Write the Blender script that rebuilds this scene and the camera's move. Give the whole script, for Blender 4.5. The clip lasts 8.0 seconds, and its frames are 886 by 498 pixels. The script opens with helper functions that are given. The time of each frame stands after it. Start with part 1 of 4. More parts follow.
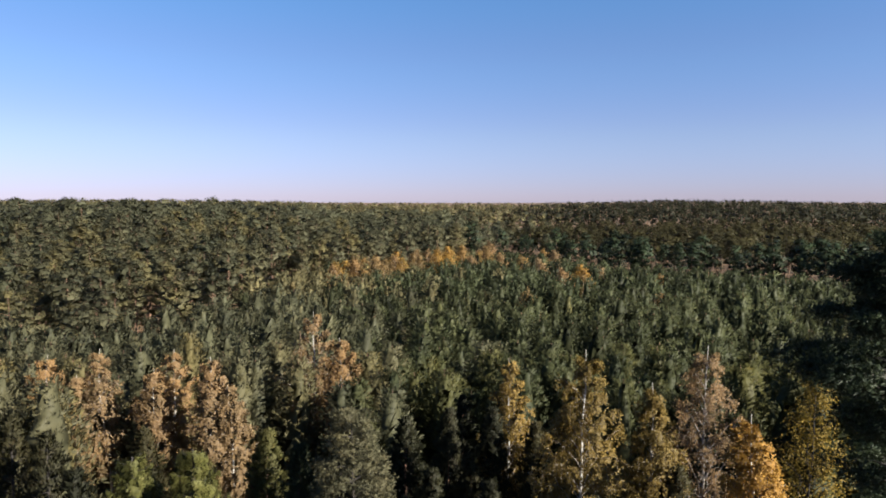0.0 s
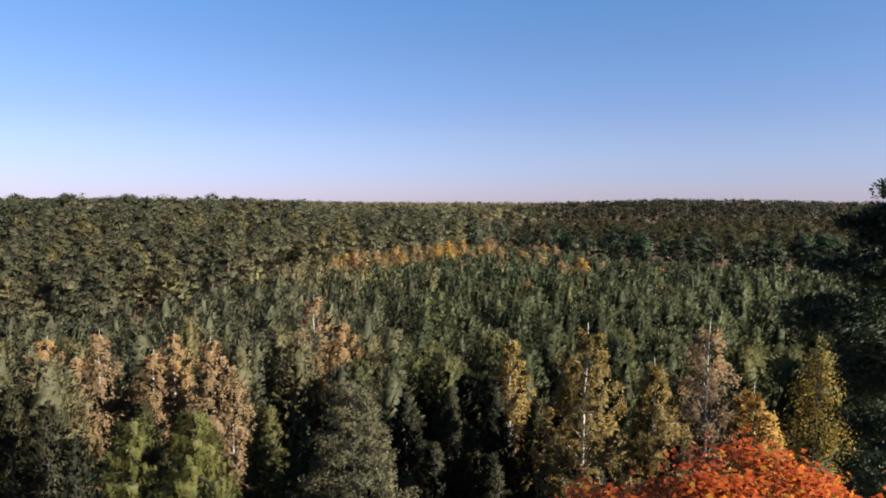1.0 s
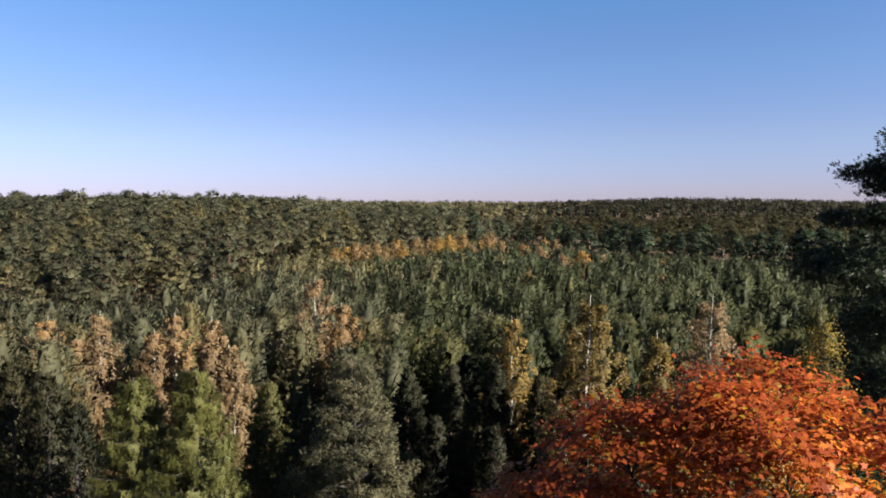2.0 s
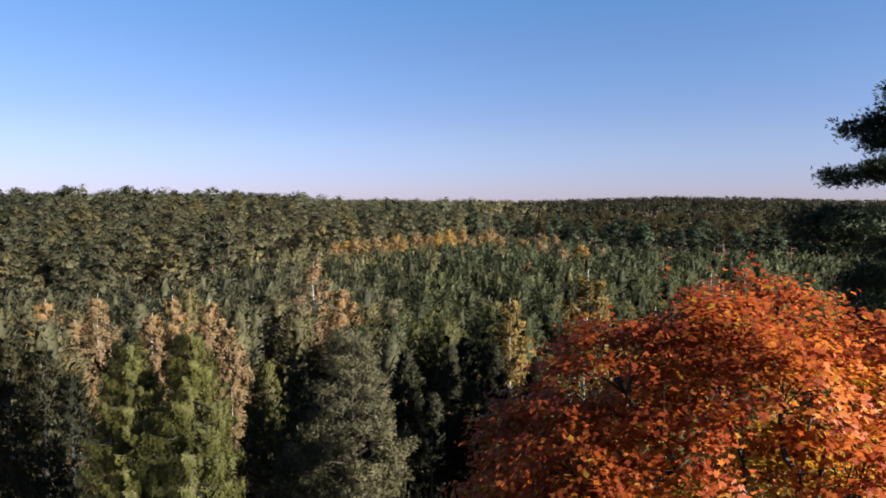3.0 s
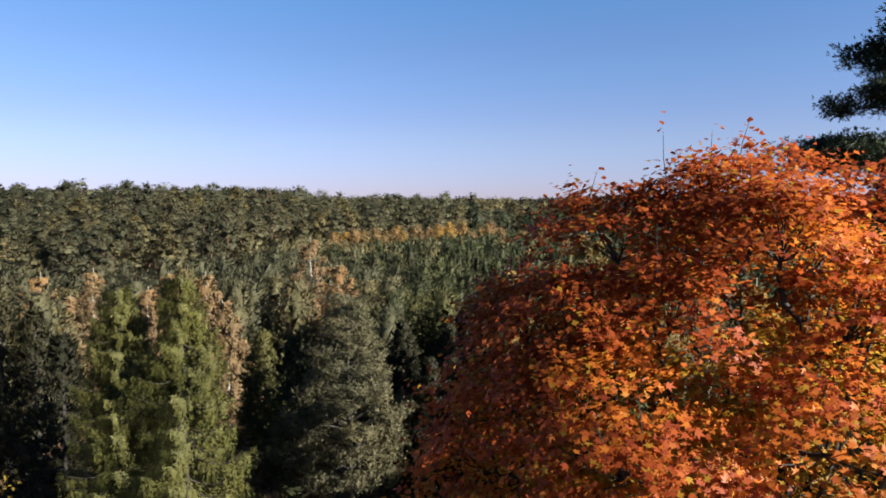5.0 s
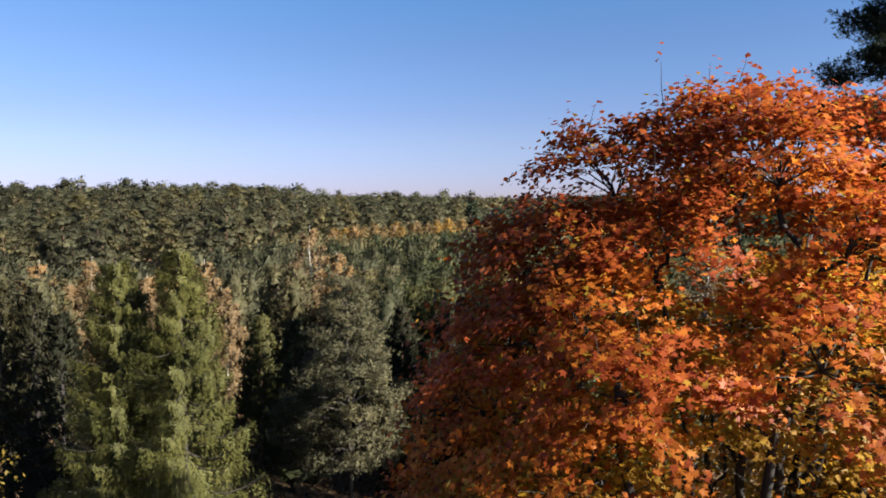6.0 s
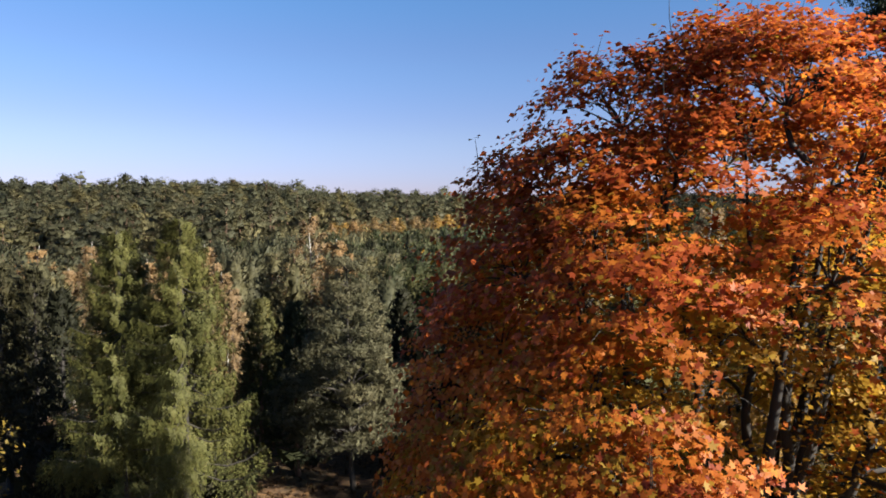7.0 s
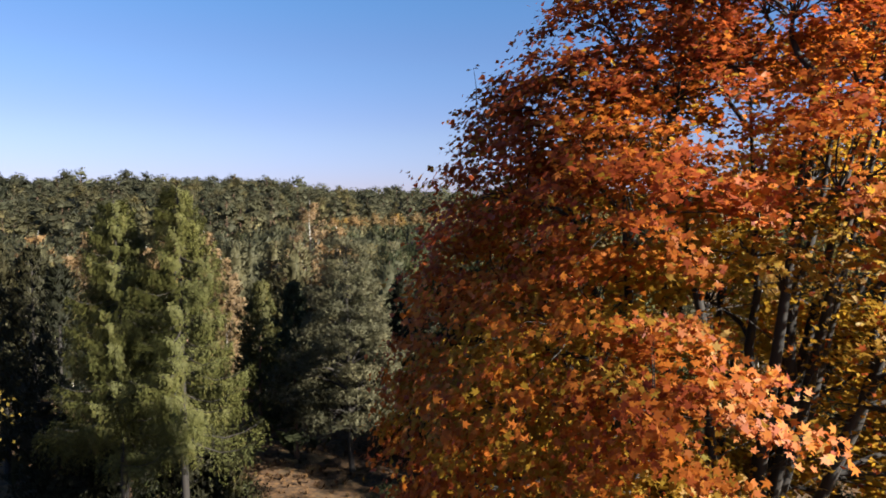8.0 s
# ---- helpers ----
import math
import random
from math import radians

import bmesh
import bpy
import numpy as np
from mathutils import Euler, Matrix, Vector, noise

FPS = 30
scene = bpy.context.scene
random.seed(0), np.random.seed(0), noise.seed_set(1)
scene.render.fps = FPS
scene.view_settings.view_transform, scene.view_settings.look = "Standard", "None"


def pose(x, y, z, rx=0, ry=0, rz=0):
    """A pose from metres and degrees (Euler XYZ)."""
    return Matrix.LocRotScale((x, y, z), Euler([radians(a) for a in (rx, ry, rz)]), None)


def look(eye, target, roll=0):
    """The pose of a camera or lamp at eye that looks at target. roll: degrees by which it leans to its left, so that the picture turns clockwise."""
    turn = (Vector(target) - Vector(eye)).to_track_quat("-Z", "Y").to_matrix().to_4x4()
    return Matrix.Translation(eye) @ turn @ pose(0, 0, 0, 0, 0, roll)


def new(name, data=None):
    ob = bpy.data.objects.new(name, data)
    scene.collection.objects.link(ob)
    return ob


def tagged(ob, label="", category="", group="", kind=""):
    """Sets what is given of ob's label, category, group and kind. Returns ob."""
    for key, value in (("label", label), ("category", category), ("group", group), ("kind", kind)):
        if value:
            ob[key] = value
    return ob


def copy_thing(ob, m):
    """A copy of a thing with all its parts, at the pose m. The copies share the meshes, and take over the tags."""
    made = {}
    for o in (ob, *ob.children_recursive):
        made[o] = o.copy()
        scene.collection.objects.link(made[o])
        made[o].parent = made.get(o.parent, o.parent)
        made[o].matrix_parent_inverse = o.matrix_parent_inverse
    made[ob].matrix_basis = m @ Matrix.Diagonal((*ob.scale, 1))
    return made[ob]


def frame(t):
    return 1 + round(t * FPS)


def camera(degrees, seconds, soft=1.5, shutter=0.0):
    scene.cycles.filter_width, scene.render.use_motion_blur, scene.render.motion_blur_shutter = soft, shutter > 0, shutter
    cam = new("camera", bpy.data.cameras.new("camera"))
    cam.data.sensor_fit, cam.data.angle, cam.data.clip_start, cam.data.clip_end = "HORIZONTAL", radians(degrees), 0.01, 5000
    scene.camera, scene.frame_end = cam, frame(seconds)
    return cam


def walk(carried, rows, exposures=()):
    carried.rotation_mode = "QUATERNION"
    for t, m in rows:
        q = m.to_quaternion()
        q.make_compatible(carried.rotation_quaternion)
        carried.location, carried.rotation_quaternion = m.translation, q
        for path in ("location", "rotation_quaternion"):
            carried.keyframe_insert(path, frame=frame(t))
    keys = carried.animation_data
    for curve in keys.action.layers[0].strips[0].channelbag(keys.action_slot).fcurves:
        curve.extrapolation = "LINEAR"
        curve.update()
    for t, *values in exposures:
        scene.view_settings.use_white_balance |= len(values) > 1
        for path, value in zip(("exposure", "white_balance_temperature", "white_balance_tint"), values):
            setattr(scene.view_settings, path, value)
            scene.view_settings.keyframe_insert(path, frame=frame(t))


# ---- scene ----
# The drone sinks almost straight down beside a maple at the edge of a forest.
cam = camera(68.0, 8.0, soft=1.8)
METRES, EYE, TILT, LEAN, TURN = 12.0, 30.7, -4.4, 0.0, 0.0
ROWS = [
    (0.0, 0.0, 0.0, 0.0, -0.0, 0.0, -0.0),
    (0.5, -0.0033, 0.0042, -0.0774, -0.0, 0.0, -0.05),
    (1.0, -0.0093, 0.0046, -0.1551, -0.01, 0.0, -0.06),
    (1.5, -0.0163, 0.0027, -0.2366, 0.03, 0.0, -0.04),
    (3.0, -0.0017, 0.0048, -0.4503, 0.05, 0.0, -0.07),
    (3.5, 0.011, 0.0182, -0.5149, 0.14, 0.0, 0.07),
    (4.0, 0.0122, 0.0249, -0.5676, 0.1, 0.0, 0.01),
    (4.5, 0.0208, 0.0352, -0.6178, 0.16, 0.0, 0.03),
    (6.0, 0.0269, 0.0269, -0.7703, 0.09, 0.0, 0.13),
    (6.5, 0.0205, 0.0255, -0.8208, 0.02, 0.0, 0.22),
    (7.0, 0.0164, 0.0232, -0.8772, 0.04, 0.0, -0.05),
    (7.5, 0.0183, 0.0279, -0.9354, 0.05, 0.0, -0.13),
    (8.0, 0.0213, 0.0349, -0.9912, 0.11, 0.0, -0.13),
]
walk(cam, [(t, pose(METRES * x, METRES * y, EYE + METRES * z, 90 + TILT + pitch, LEAN + roll, TURN + yaw)) for t, x, y, z, yaw, pitch, roll in ROWS])

# ---- sky and sun ----
SUN_ELEV, SUN_AZ = radians(28), radians(119)      # azimuth clockwise from ahead (+y)
world = bpy.data.worlds.new("sky")
scene.world = world
world.use_nodes = True
wn = world.node_tree
sky = wn.nodes.new("ShaderNodeTexSky")
sky.sky_type = "NISHITA"
sky.sun_disc = False
sky.sun_elevation, sky.sun_rotation = SUN_ELEV, SUN_AZ
sky.altitude, sky.air_density, sky.dust_density, sky.ozone_density = 100, 1.0, 0.1, 4.0
# autumn haze: the low sky turns from yellowish to lilac, the high sky to a deeper blue
way = wn.nodes.new("ShaderNodeTexCoord")
split = wn.nodes.new("ShaderNodeSeparateXYZ")
haze = wn.nodes.new("ShaderNodeValToRGB")
tint = wn.nodes.new("ShaderNodeMix")
tint.data_type, tint.blend_type = "RGBA", "MULTIPLY"
tint.inputs[0].default_value = 1.0
haze.color_ramp.interpolation = "EASE"
haze.color_ramp.elements.new(0.10)
haze.color_ramp.elements.new(0.20)
for stop, (at, colour) in zip(haze.color_ramp.elements, ((0.0, (0.76, 0.74, 1.26)), (0.10, (0.97, 0.89, 1.16)), (0.20, (0.95, 1.00, 1.24)), (0.30, (0.86, 1.12, 1.37)))):
    stop.position, stop.color = at, (*colour, 1)
wn.links.new(way.outputs["Generated"], split.inputs[0])
wn.links.new(split.outputs[2], haze.inputs[0])
wn.links.new(sky.outputs[0], tint.inputs[6])
wn.links.new(haze.outputs[0], tint.inputs[7])
wn.links.new(tint.outputs[2], wn.nodes["Background"].inputs[0])
wn.nodes["Background"].inputs[1].default_value = 0.027
sun_data = bpy.data.lights.new("sun", "SUN")
sun_data.energy, sun_data.angle, sun_data.color = 5.0, radians(0.6), (1.0, 0.93, 0.82)
sun = new("sun", sun_data)
SUN_DIR = Vector((math.sin(SUN_AZ) * math.cos(SUN_ELEV), math.cos(SUN_AZ) * math.cos(SUN_ELEV), math.sin(SUN_ELEV)))
sun.matrix_world = look(SUN_DIR * 200, (0, 0, 0))
scene.view_settings.exposure = 2.14


# ---- materials ----
def base_material(name):
    m = bpy.data.materials.new(name)
    m.use_nodes = True
    nt = m.node_tree
    nt.nodes.clear()
    return m, nt, nt.nodes.new("ShaderNodeOutputMaterial")


def ramp(nt, source, stops):
    r = nt.nodes.new("ShaderNodeValToRGB")
    while len(r.color_ramp.elements) < len(stops):
        r.color_ramp.elements.new(0.5)
    for e, (p, c) in zip(r.color_ramp.elements, stops):
        e.position, e.color = p, (*c, 1)
    nt.links.new(source, r.inputs[0])
    return r.outputs[0]


def noise_tex(nt, scale, detail=3, vector=None):
    n = nt.nodes.new("ShaderNodeTexNoise")
    n.inputs["Scale"].default_value, n.inputs["Detail"].default_value = scale, detail
    if vector is None:
        g = nt.nodes.new("ShaderNodeNewGeometry")
        vector = g.outputs["Position"]
    nt.links.new(vector, n.inputs["Vector"])
    return n.outputs["Fac"]


def mixed(nt, fac, a, b, mode="MIX"):
    n = nt.nodes.new("ShaderNodeMix")
    n.data_type, n.blend_type = "RGBA", mode
    for sock, v in ((n.inputs[0], fac), (n.inputs[6], a), (n.inputs[7], b)):
        if isinstance(v, (int, float)):
            sock.default_value = v
        elif isinstance(v, tuple):
            sock.default_value = (*v, 1)
        else:
            nt.links.new(v, sock)
    return n.outputs[2]


def foliage_material(name, dark, mid, light, stray, through_light=0.5, stray_part=0.06, rough=0.55, per_tree=0.35, gloss=0.12):
    """Leaf or needle colours that differ from tuft to tuft and from tree to tree."""
    m, nt, out = base_material(name)
    geo = nt.nodes.new("ShaderNodeNewGeometry")
    info = nt.nodes.new("ShaderNodeObjectInfo")
    col = ramp(nt, geo.outputs["Random Per Island"], [(0.0, dark), (0.45, mid), (1.0 - stray_part, light), (1.0, stray)])
    tree = ramp(nt, info.outputs["Random"], [(0.0, (1 - per_tree, 1 - per_tree * 0.8, 1 - per_tree * 0.7)), (0.5, (1, 1, 1)), (1.0, (1 + per_tree, 1 + per_tree * 0.6, 1 - per_tree * 0.2))])
    patch = ramp(nt, noise_tex(nt, 0.3, 2), [(0.3, (0.74, 0.78, 0.8)), (0.5, (1, 1, 1)), (0.7, (1.2, 1.16, 1.08))])
    col = mixed(nt, 1.0, mixed(nt, 1.0, col, tree, "MULTIPLY"), patch, "MULTIPLY")
    tone = nt.nodes.new("ShaderNodeAttribute")
    tone.attribute_name = "tone"
    one = nt.nodes.new("ShaderNodeMath")
    one.operation = "ADD"
    one.inputs[1].default_value = 1.0
    nt.links.new(tone.outputs["Fac"], one.inputs[0])
    lift = nt.nodes.new("ShaderNodeVectorMath")
    lift.operation = "SCALE"
    nt.links.new(col, lift.inputs[0])
    nt.links.new(one.outputs[0], lift.inputs["Scale"])
    col = lift.outputs[0]
    b = nt.nodes.new("ShaderNodeBsdfPrincipled")
    b.inputs["Roughness"].default_value = rough
    b.inputs["Specular IOR Level"].default_value = gloss
    nt.links.new(col, b.inputs["Base Color"])
    t = nt.nodes.new("ShaderNodeBsdfTranslucent")
    nt.links.new(col, t.inputs["Color"])
    mx = nt.nodes.new("ShaderNodeMixShader")
    mx.inputs[0].default_value = through_light
    nt.links.new(b.outputs[0], mx.inputs[1])
    nt.links.new(t.outputs[0], mx.inputs[2])
    nt.links.new(mx.outputs[0], out.inputs[0])
    return m


def bark_material(name, dark, light, spot=None, scale=6.0):
    m, nt, out = base_material(name)
    tc = nt.nodes.new("ShaderNodeTexCoord")
    mp = nt.nodes.new("ShaderNodeMapping")
    mp.inputs["Scale"].default_value = (1, 1, 0.25 if spot is None else 2.5)
    nt.links.new(tc.outputs["Object"], mp.inputs[0])
    f = noise_tex(nt, scale, 5, mp.outputs[0])
    if spot is None:
        col = ramp(nt, f, [(0.3, dark), (0.7, light)])
    else:
        col = ramp(nt, f, [(0.33, spot), (0.42, light), (0.8, dark)])
    b = nt.nodes.new("ShaderNodeBsdfPrincipled")
    b.inputs["Roughness"].default_value = 0.85
    nt.links.new(col, b.inputs["Base Color"])
    bump = nt.nodes.new("ShaderNodeBump")
    bump.inputs["Strength"].default_value, bump.inputs["Distance"].default_value = 0.7, 0.03
    nt.links.new(f, bump.inputs["Height"])
    nt.links.new(bump.outputs[0], b.inputs["Normal"])
    nt.links.new(b.outputs[0], out.inputs[0])
    return m


PINE_YOUNG = foliage_material("young_pine_needles", (0.043, 0.048, 0.022), (0.052, 0.056, 0.026), (0.062, 0.066, 0.029), (0.079, 0.071, 0.029))
# Lighter copy of the young needles: frontal sunlight put into the colour.
PINE_SUNLIT = foliage_material("sunlit_pine_needles", (0.073, 0.069, 0.040), (0.088, 0.083, 0.045), (0.103, 0.095, 0.052), (0.131, 0.105, 0.051))
PINE_OLD = foliage_material("old_pine_needles", (0.073, 0.070, 0.041), (0.088, 0.085, 0.049), (0.103, 0.098, 0.056), (0.110, 0.100, 0.055))
# Darkened needle copy: shade and backlight put into the colour.
PINE_SHADE_TONE = foliage_material("shade_toned_pine_needles", (0.022, 0.022, 0.013), (0.026, 0.026, 0.013), (0.033, 0.032, 0.018), (0.041, 0.033, 0.018))
PINE_FRONT = foliage_material("grey_green_pine_needles", (0.088, 0.083, 0.049), (0.107, 0.099, 0.056), (0.129, 0.118, 0.066), (0.149, 0.120, 0.060), per_tree=0.08)
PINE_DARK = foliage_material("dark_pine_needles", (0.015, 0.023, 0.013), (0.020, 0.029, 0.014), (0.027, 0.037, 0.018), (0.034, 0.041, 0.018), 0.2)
LARCH = foliage_material("green_larch_needles", (0.064, 0.064, 0.019), (0.077, 0.079, 0.023), (0.094, 0.092, 0.028), (0.112, 0.093, 0.034), 0.3, per_tree=0.08)
BIRCH_TAN = foliage_material("tan_birch_leaves", (0.127, 0.081, 0.038), (0.158, 0.103, 0.050), (0.193, 0.127, 0.066), (0.224, 0.151, 0.066), 0.35, per_tree=0.15)
BIRCH_OLIVE = foliage_material("olive_birch_leaves", (0.108, 0.075, 0.021), (0.132, 0.091, 0.026), (0.162, 0.110, 0.032), (0.209, 0.133, 0.033), 0.35, per_tree=0.15)
BIRCH_ORANGE = foliage_material("orange_birch_leaves", (0.160, 0.093, 0.022), (0.194, 0.113, 0.028), (0.229, 0.133, 0.032), (0.252, 0.161, 0.041), 0.35, per_tree=0.15)
GOLDEN = foliage_material("golden_leaves", (0.111, 0.072, 0.030), (0.135, 0.087, 0.034), (0.160, 0.102, 0.041), (0.180, 0.115, 0.041), 0.35, per_tree=0.2)
YELLOW_GREEN = foliage_material("yellow_green_leaves", (0.093, 0.067, 0.013), (0.113, 0.082, 0.016), (0.143, 0.099, 0.019), (0.181, 0.124, 0.023), 0.35, per_tree=0.08)
MAPLE_RED = foliage_material("red_maple_leaves", (0.190, 0.036, 0.013), (0.268, 0.055, 0.014), (0.341, 0.084, 0.019), (0.379, 0.127, 0.034), 0.55, rough=0.5, per_tree=0.15, gloss=0.22)
MAPLE_ORANGE = foliage_material("orange_maple_leaves", (0.302, 0.081, 0.013), (0.396, 0.116, 0.017), (0.475, 0.163, 0.023), (0.497, 0.210, 0.041), 0.55, rough=0.5, per_tree=0.15, gloss=0.22)
MAPLE_YELLOW = foliage_material("yellow_maple_leaves", (0.244, 0.134, 0.016), (0.315, 0.180, 0.020), (0.385, 0.238, 0.029), (0.284, 0.228, 0.041), 0.6, rough=0.5, per_tree=0.15, gloss=0.22)
BRACKEN = foliage_material("dead_bracken", (0.05, 0.024, 0.011), (0.085, 0.042, 0.018), (0.13, 0.07, 0.028), (0.09, 0.085, 0.03), 0.3, per_tree=0.1)
SCRUB = foliage_material("dull_green_scrub", (0.020, 0.024, 0.008), (0.032, 0.036, 0.013), (0.050, 0.052, 0.018), (0.079, 0.059, 0.021), 0.3, per_tree=0.3)
PINE_BARK = bark_material("pine_bark", (0.045, 0.027, 0.018), (0.16, 0.085, 0.05))
GREY_BARK = bark_material("grey_bark", (0.007, 0.006, 0.005), (0.021, 0.016, 0.012))
BIRCH_TWIG = bark_material("pale_birch_twigs", (0.10, 0.08, 0.065), (0.26, 0.23, 0.20))
BIRCH_BARK = bark_material("birch_bark", (0.19, 0.175, 0.15), (0.30, 0.28, 0.245), (0.05, 0.042, 0.036), 3.0)


def ground_material():
    m, nt, out = base_material("forest_floor")
    big, small = noise_tex(nt, 0.12, 4), noise_tex(nt, 3.0, 6)
    litter = ramp(nt, small, [(0.3, (0.024, 0.012, 0.004)), (0.55, (0.085, 0.042, 0.013)), (0.75, (0.17, 0.09, 0.03))])
    grass = ramp(nt, small, [(0.3, (0.014, 0.015, 0.007)), (0.7, (0.055, 0.05, 0.02))])
    mask = ramp(nt, big, [(0.52, (0, 0, 0)), (0.68, (1, 1, 1))])
    col = mixed(nt, mask, litter, grass)
    b = nt.nodes.new("ShaderNodeBsdfPrincipled")
    b.inputs["Roughness"].default_value = 0.95
    nt.links.new(col, b.inputs["Base Color"])
    bump = nt.nodes.new("ShaderNodeBump")
    bump.inputs["Strength"].default_value, bump.inputs["Distance"].default_value = 0.8, 0.08
    nt.links.new(small, bump.inputs["Height"])
    nt.links.new(bump.outputs[0], b.inputs["Normal"])
    nt.links.new(b.outputs[0], out.inputs[0])
    return m


# ---- geometry tools ----
def unit(v):
    return v / np.maximum(np.linalg.norm(v, axis=-1, keepdims=True), 1e-9)


def tri_mesh(name, verts, tris, mats, index=None, smooth=False, normals=None, tone=None):
    """normals: the soft direction of each point of a leaf mass, which lies between its own face and the mass it belongs to."""
    if normals is not None:
        tris = np.asarray(tris)
        a, b, c = verts[tris[:, 0]], verts[tris[:, 1]], verts[tris[:, 2]]
        back = np.sum(np.cross(b - a, c - a) * normals[tris[:, 0]], axis=1) < 0
        tris = np.where(back[:, None], tris[:, ::-1], tris)
        smooth = True
    me = bpy.data.meshes.new(name)
    n, k = len(verts), len(tris)
    me.vertices.add(n)
    me.vertices.foreach_set("co", np.asarray(verts, np.float32).ravel())
    me.loops.add(3 * k)
    me.loops.foreach_set("vertex_index", np.asarray(tris, np.int32).ravel())
    me.polygons.add(k)
    me.polygons.foreach_set("loop_start", np.arange(0, 3 * k, 3, dtype=np.int32))
    for m in mats:
        me.materials.append(m)
    if index is not None:
        me.polygons.foreach_set("material_index", np.asarray(index, np.int32))
    me.polygons.foreach_set("use_smooth", np.full(k, smooth))
    me.update(calc_edges=True)
    if normals is not None:
        soft = me.attributes.new("custom_normal", "FLOAT_VECTOR", "POINT")
        soft.data.foreach_set("vector", np.asarray(unit(normals), np.float32).ravel())
    if tone is not None:
        me.attributes.new("tone", "FLOAT", "POINT").data.foreach_set("value", np.asarray(tone, np.float32))
    return me


def joined(pieces):
    vs, fs, at = [], [], 0
    for v, f in pieces:
        vs.append(v)
        fs.append(f + at)
        at += len(v)
    return np.concatenate(vs), np.concatenate(fs)


def tufts(rng, p, d, size, blades=5, spread=0.7, width=0.22, mass=None, loose=0.25):
    """Fans of narrow blades that share their root: sprays of needles."""
    n = len(p)
    size = np.broadcast_to(np.asarray(size, float), (n,))
    dirs = unit(unit(d)[:, None, :] + spread * rng.normal(size=(n, blades, 3)))
    side = unit(np.cross(dirs, rng.normal(size=(n, blades, 3))))
    ln = (size[:, None] * rng.uniform(0.7, 1.2, (n, blades)))[..., None]
    tip = p[:, None, :] + dirs * ln
    mid = p[:, None, :] + dirs * ln * 0.55 + side * ln * width
    v = np.concatenate([p[:, None, :], mid, tip], axis=1)
    j = np.arange(blades)
    f = np.stack([np.zeros(blades, int), 1 + j, 1 + blades + j], 1)
    f = (f[None] + (np.arange(n) * (1 + 2 * blades))[:, None, None]).reshape(-1, 3)
    nor = unit(mass)[:, None, :] + loose * rng.normal(size=(n, 1 + 2 * blades, 3))
    return v.reshape(-1, 3), f, unit(nor).reshape(-1, 3)


LOBED = np.array([(0, -0.42), (0.47, -0.12), (0.25, 0.13), (0.0, 0.54), (-0.25, 0.13), (-0.47, -0.12)])
JAGGED = np.array([(0, -0.45), (0.44, -0.34), (0.24, -0.22), (0.52, 0.16), (0.15, 0.06), (0.0, 0.58), (-0.15, 0.06), (-0.52, 0.16), (-0.24, -0.22), (-0.44, -0.34)])
DIAMOND = np.array([(0, -0.5), (0.33, 0.0), (0, 0.5), (-0.33, 0.0)])


def leaves(rng, p, size, outline=DIAMOND, facing=None, tilt=1.0, mass=None, loose=0.5):
    """Single flat leaves, cupped a little, turned every way."""
    n, k = len(p), len(outline)
    size = np.broadcast_to(np.asarray(size, float), (n,))[:, None]
    nor = rng.normal(size=(n, 3)) * tilt
    nor[:, 2] = np.abs(nor[:, 2])
    if facing is not None:
        nor = nor + facing
    nor = unit(nor)
    a = unit(np.cross(nor, rng.normal(size=(n, 3))))
    b = np.cross(nor, a)
    rim = p[:, None, :] + a[:, None, :] * outline[None, :, :1] * size[..., None] + b[:, None, :] * outline[None, :, 1:] * size[..., None]
    rim = rim - nor[:, None, :] * (size[..., None] * 0.16) * (np.abs(outline[None, :, :1]) + 0.4 * rng.normal(size=(n, k, 1)) * 0.5)
    j = np.arange(1, k - 1)
    f = np.stack([np.zeros(k - 2, int), j, j + 1], 1)
    v = rim
    f = (f[None] + (np.arange(n) * k)[:, None, None]).reshape(-1, 3)
    lean = nor * np.sign(np.sum(nor * mass, axis=1, keepdims=True) + 1e-6)
    soft = unit(unit(mass) + loose * lean)
    return v.reshape(-1, 3), f, np.repeat(soft, k, axis=0)


def tube(points, radii, sides=5):
    pts = np.asarray(points, float)
    n = len(pts)
    tan = unit(np.gradient(pts, axis=0))
    ref = np.array([0.31, 0.87, 0.12]) if abs(tan[0][2]) > 0.7 else np.array([0, 0, 1.0])
    a = unit(np.cross(tan, ref))
    b = np.cross(tan, a)
    th = np.linspace(0, 2 * np.pi, sides, endpoint=False)
    r = np.asarray(radii, float)[:, None, None]
    v = pts[:, None, :] + r * (a[:, None, :] * np.cos(th)[None, :, None] + b[:, None, :] * np.sin(th)[None, :, None])
    f = []
    for i in range(n - 1):
        for j in range(sides):
            p, q = i * sides + j, i * sides + (j + 1) % sides
            f += [(p, q, q + sides), (p, q + sides, p + sides)]
    return v.reshape(-1, 3), np.array(f)


def bent(a, b, sag=0.0, n=4, wob=0.0, rng=None):
    t = np.linspace(0, 1, n)[:, None]
    p = np.asarray(a) * (1 - t) + np.asarray(b) * t
    p[:, 2] += sag * np.sin(np.pi * t[:, 0])
    if wob and n > 2:
        p[1:-1] += rng.normal(size=(n - 2, 3)) * wob
    return p


def wood(rng, h, r0, top=0.97, lean=0.2, sides=6, n=6):
    z = np.linspace(0, h * top, n)
    off = np.cumsum(rng.normal(size=(n, 2)) * lean / n, axis=0)
    off[0] = 0
    pts = np.column_stack([off, z])
    rad = r0 * (1 - 0.93 * z / (h * top)) ** 0.8 + 0.006
    rad[0] *= 1.3
    return pts, rad, sides


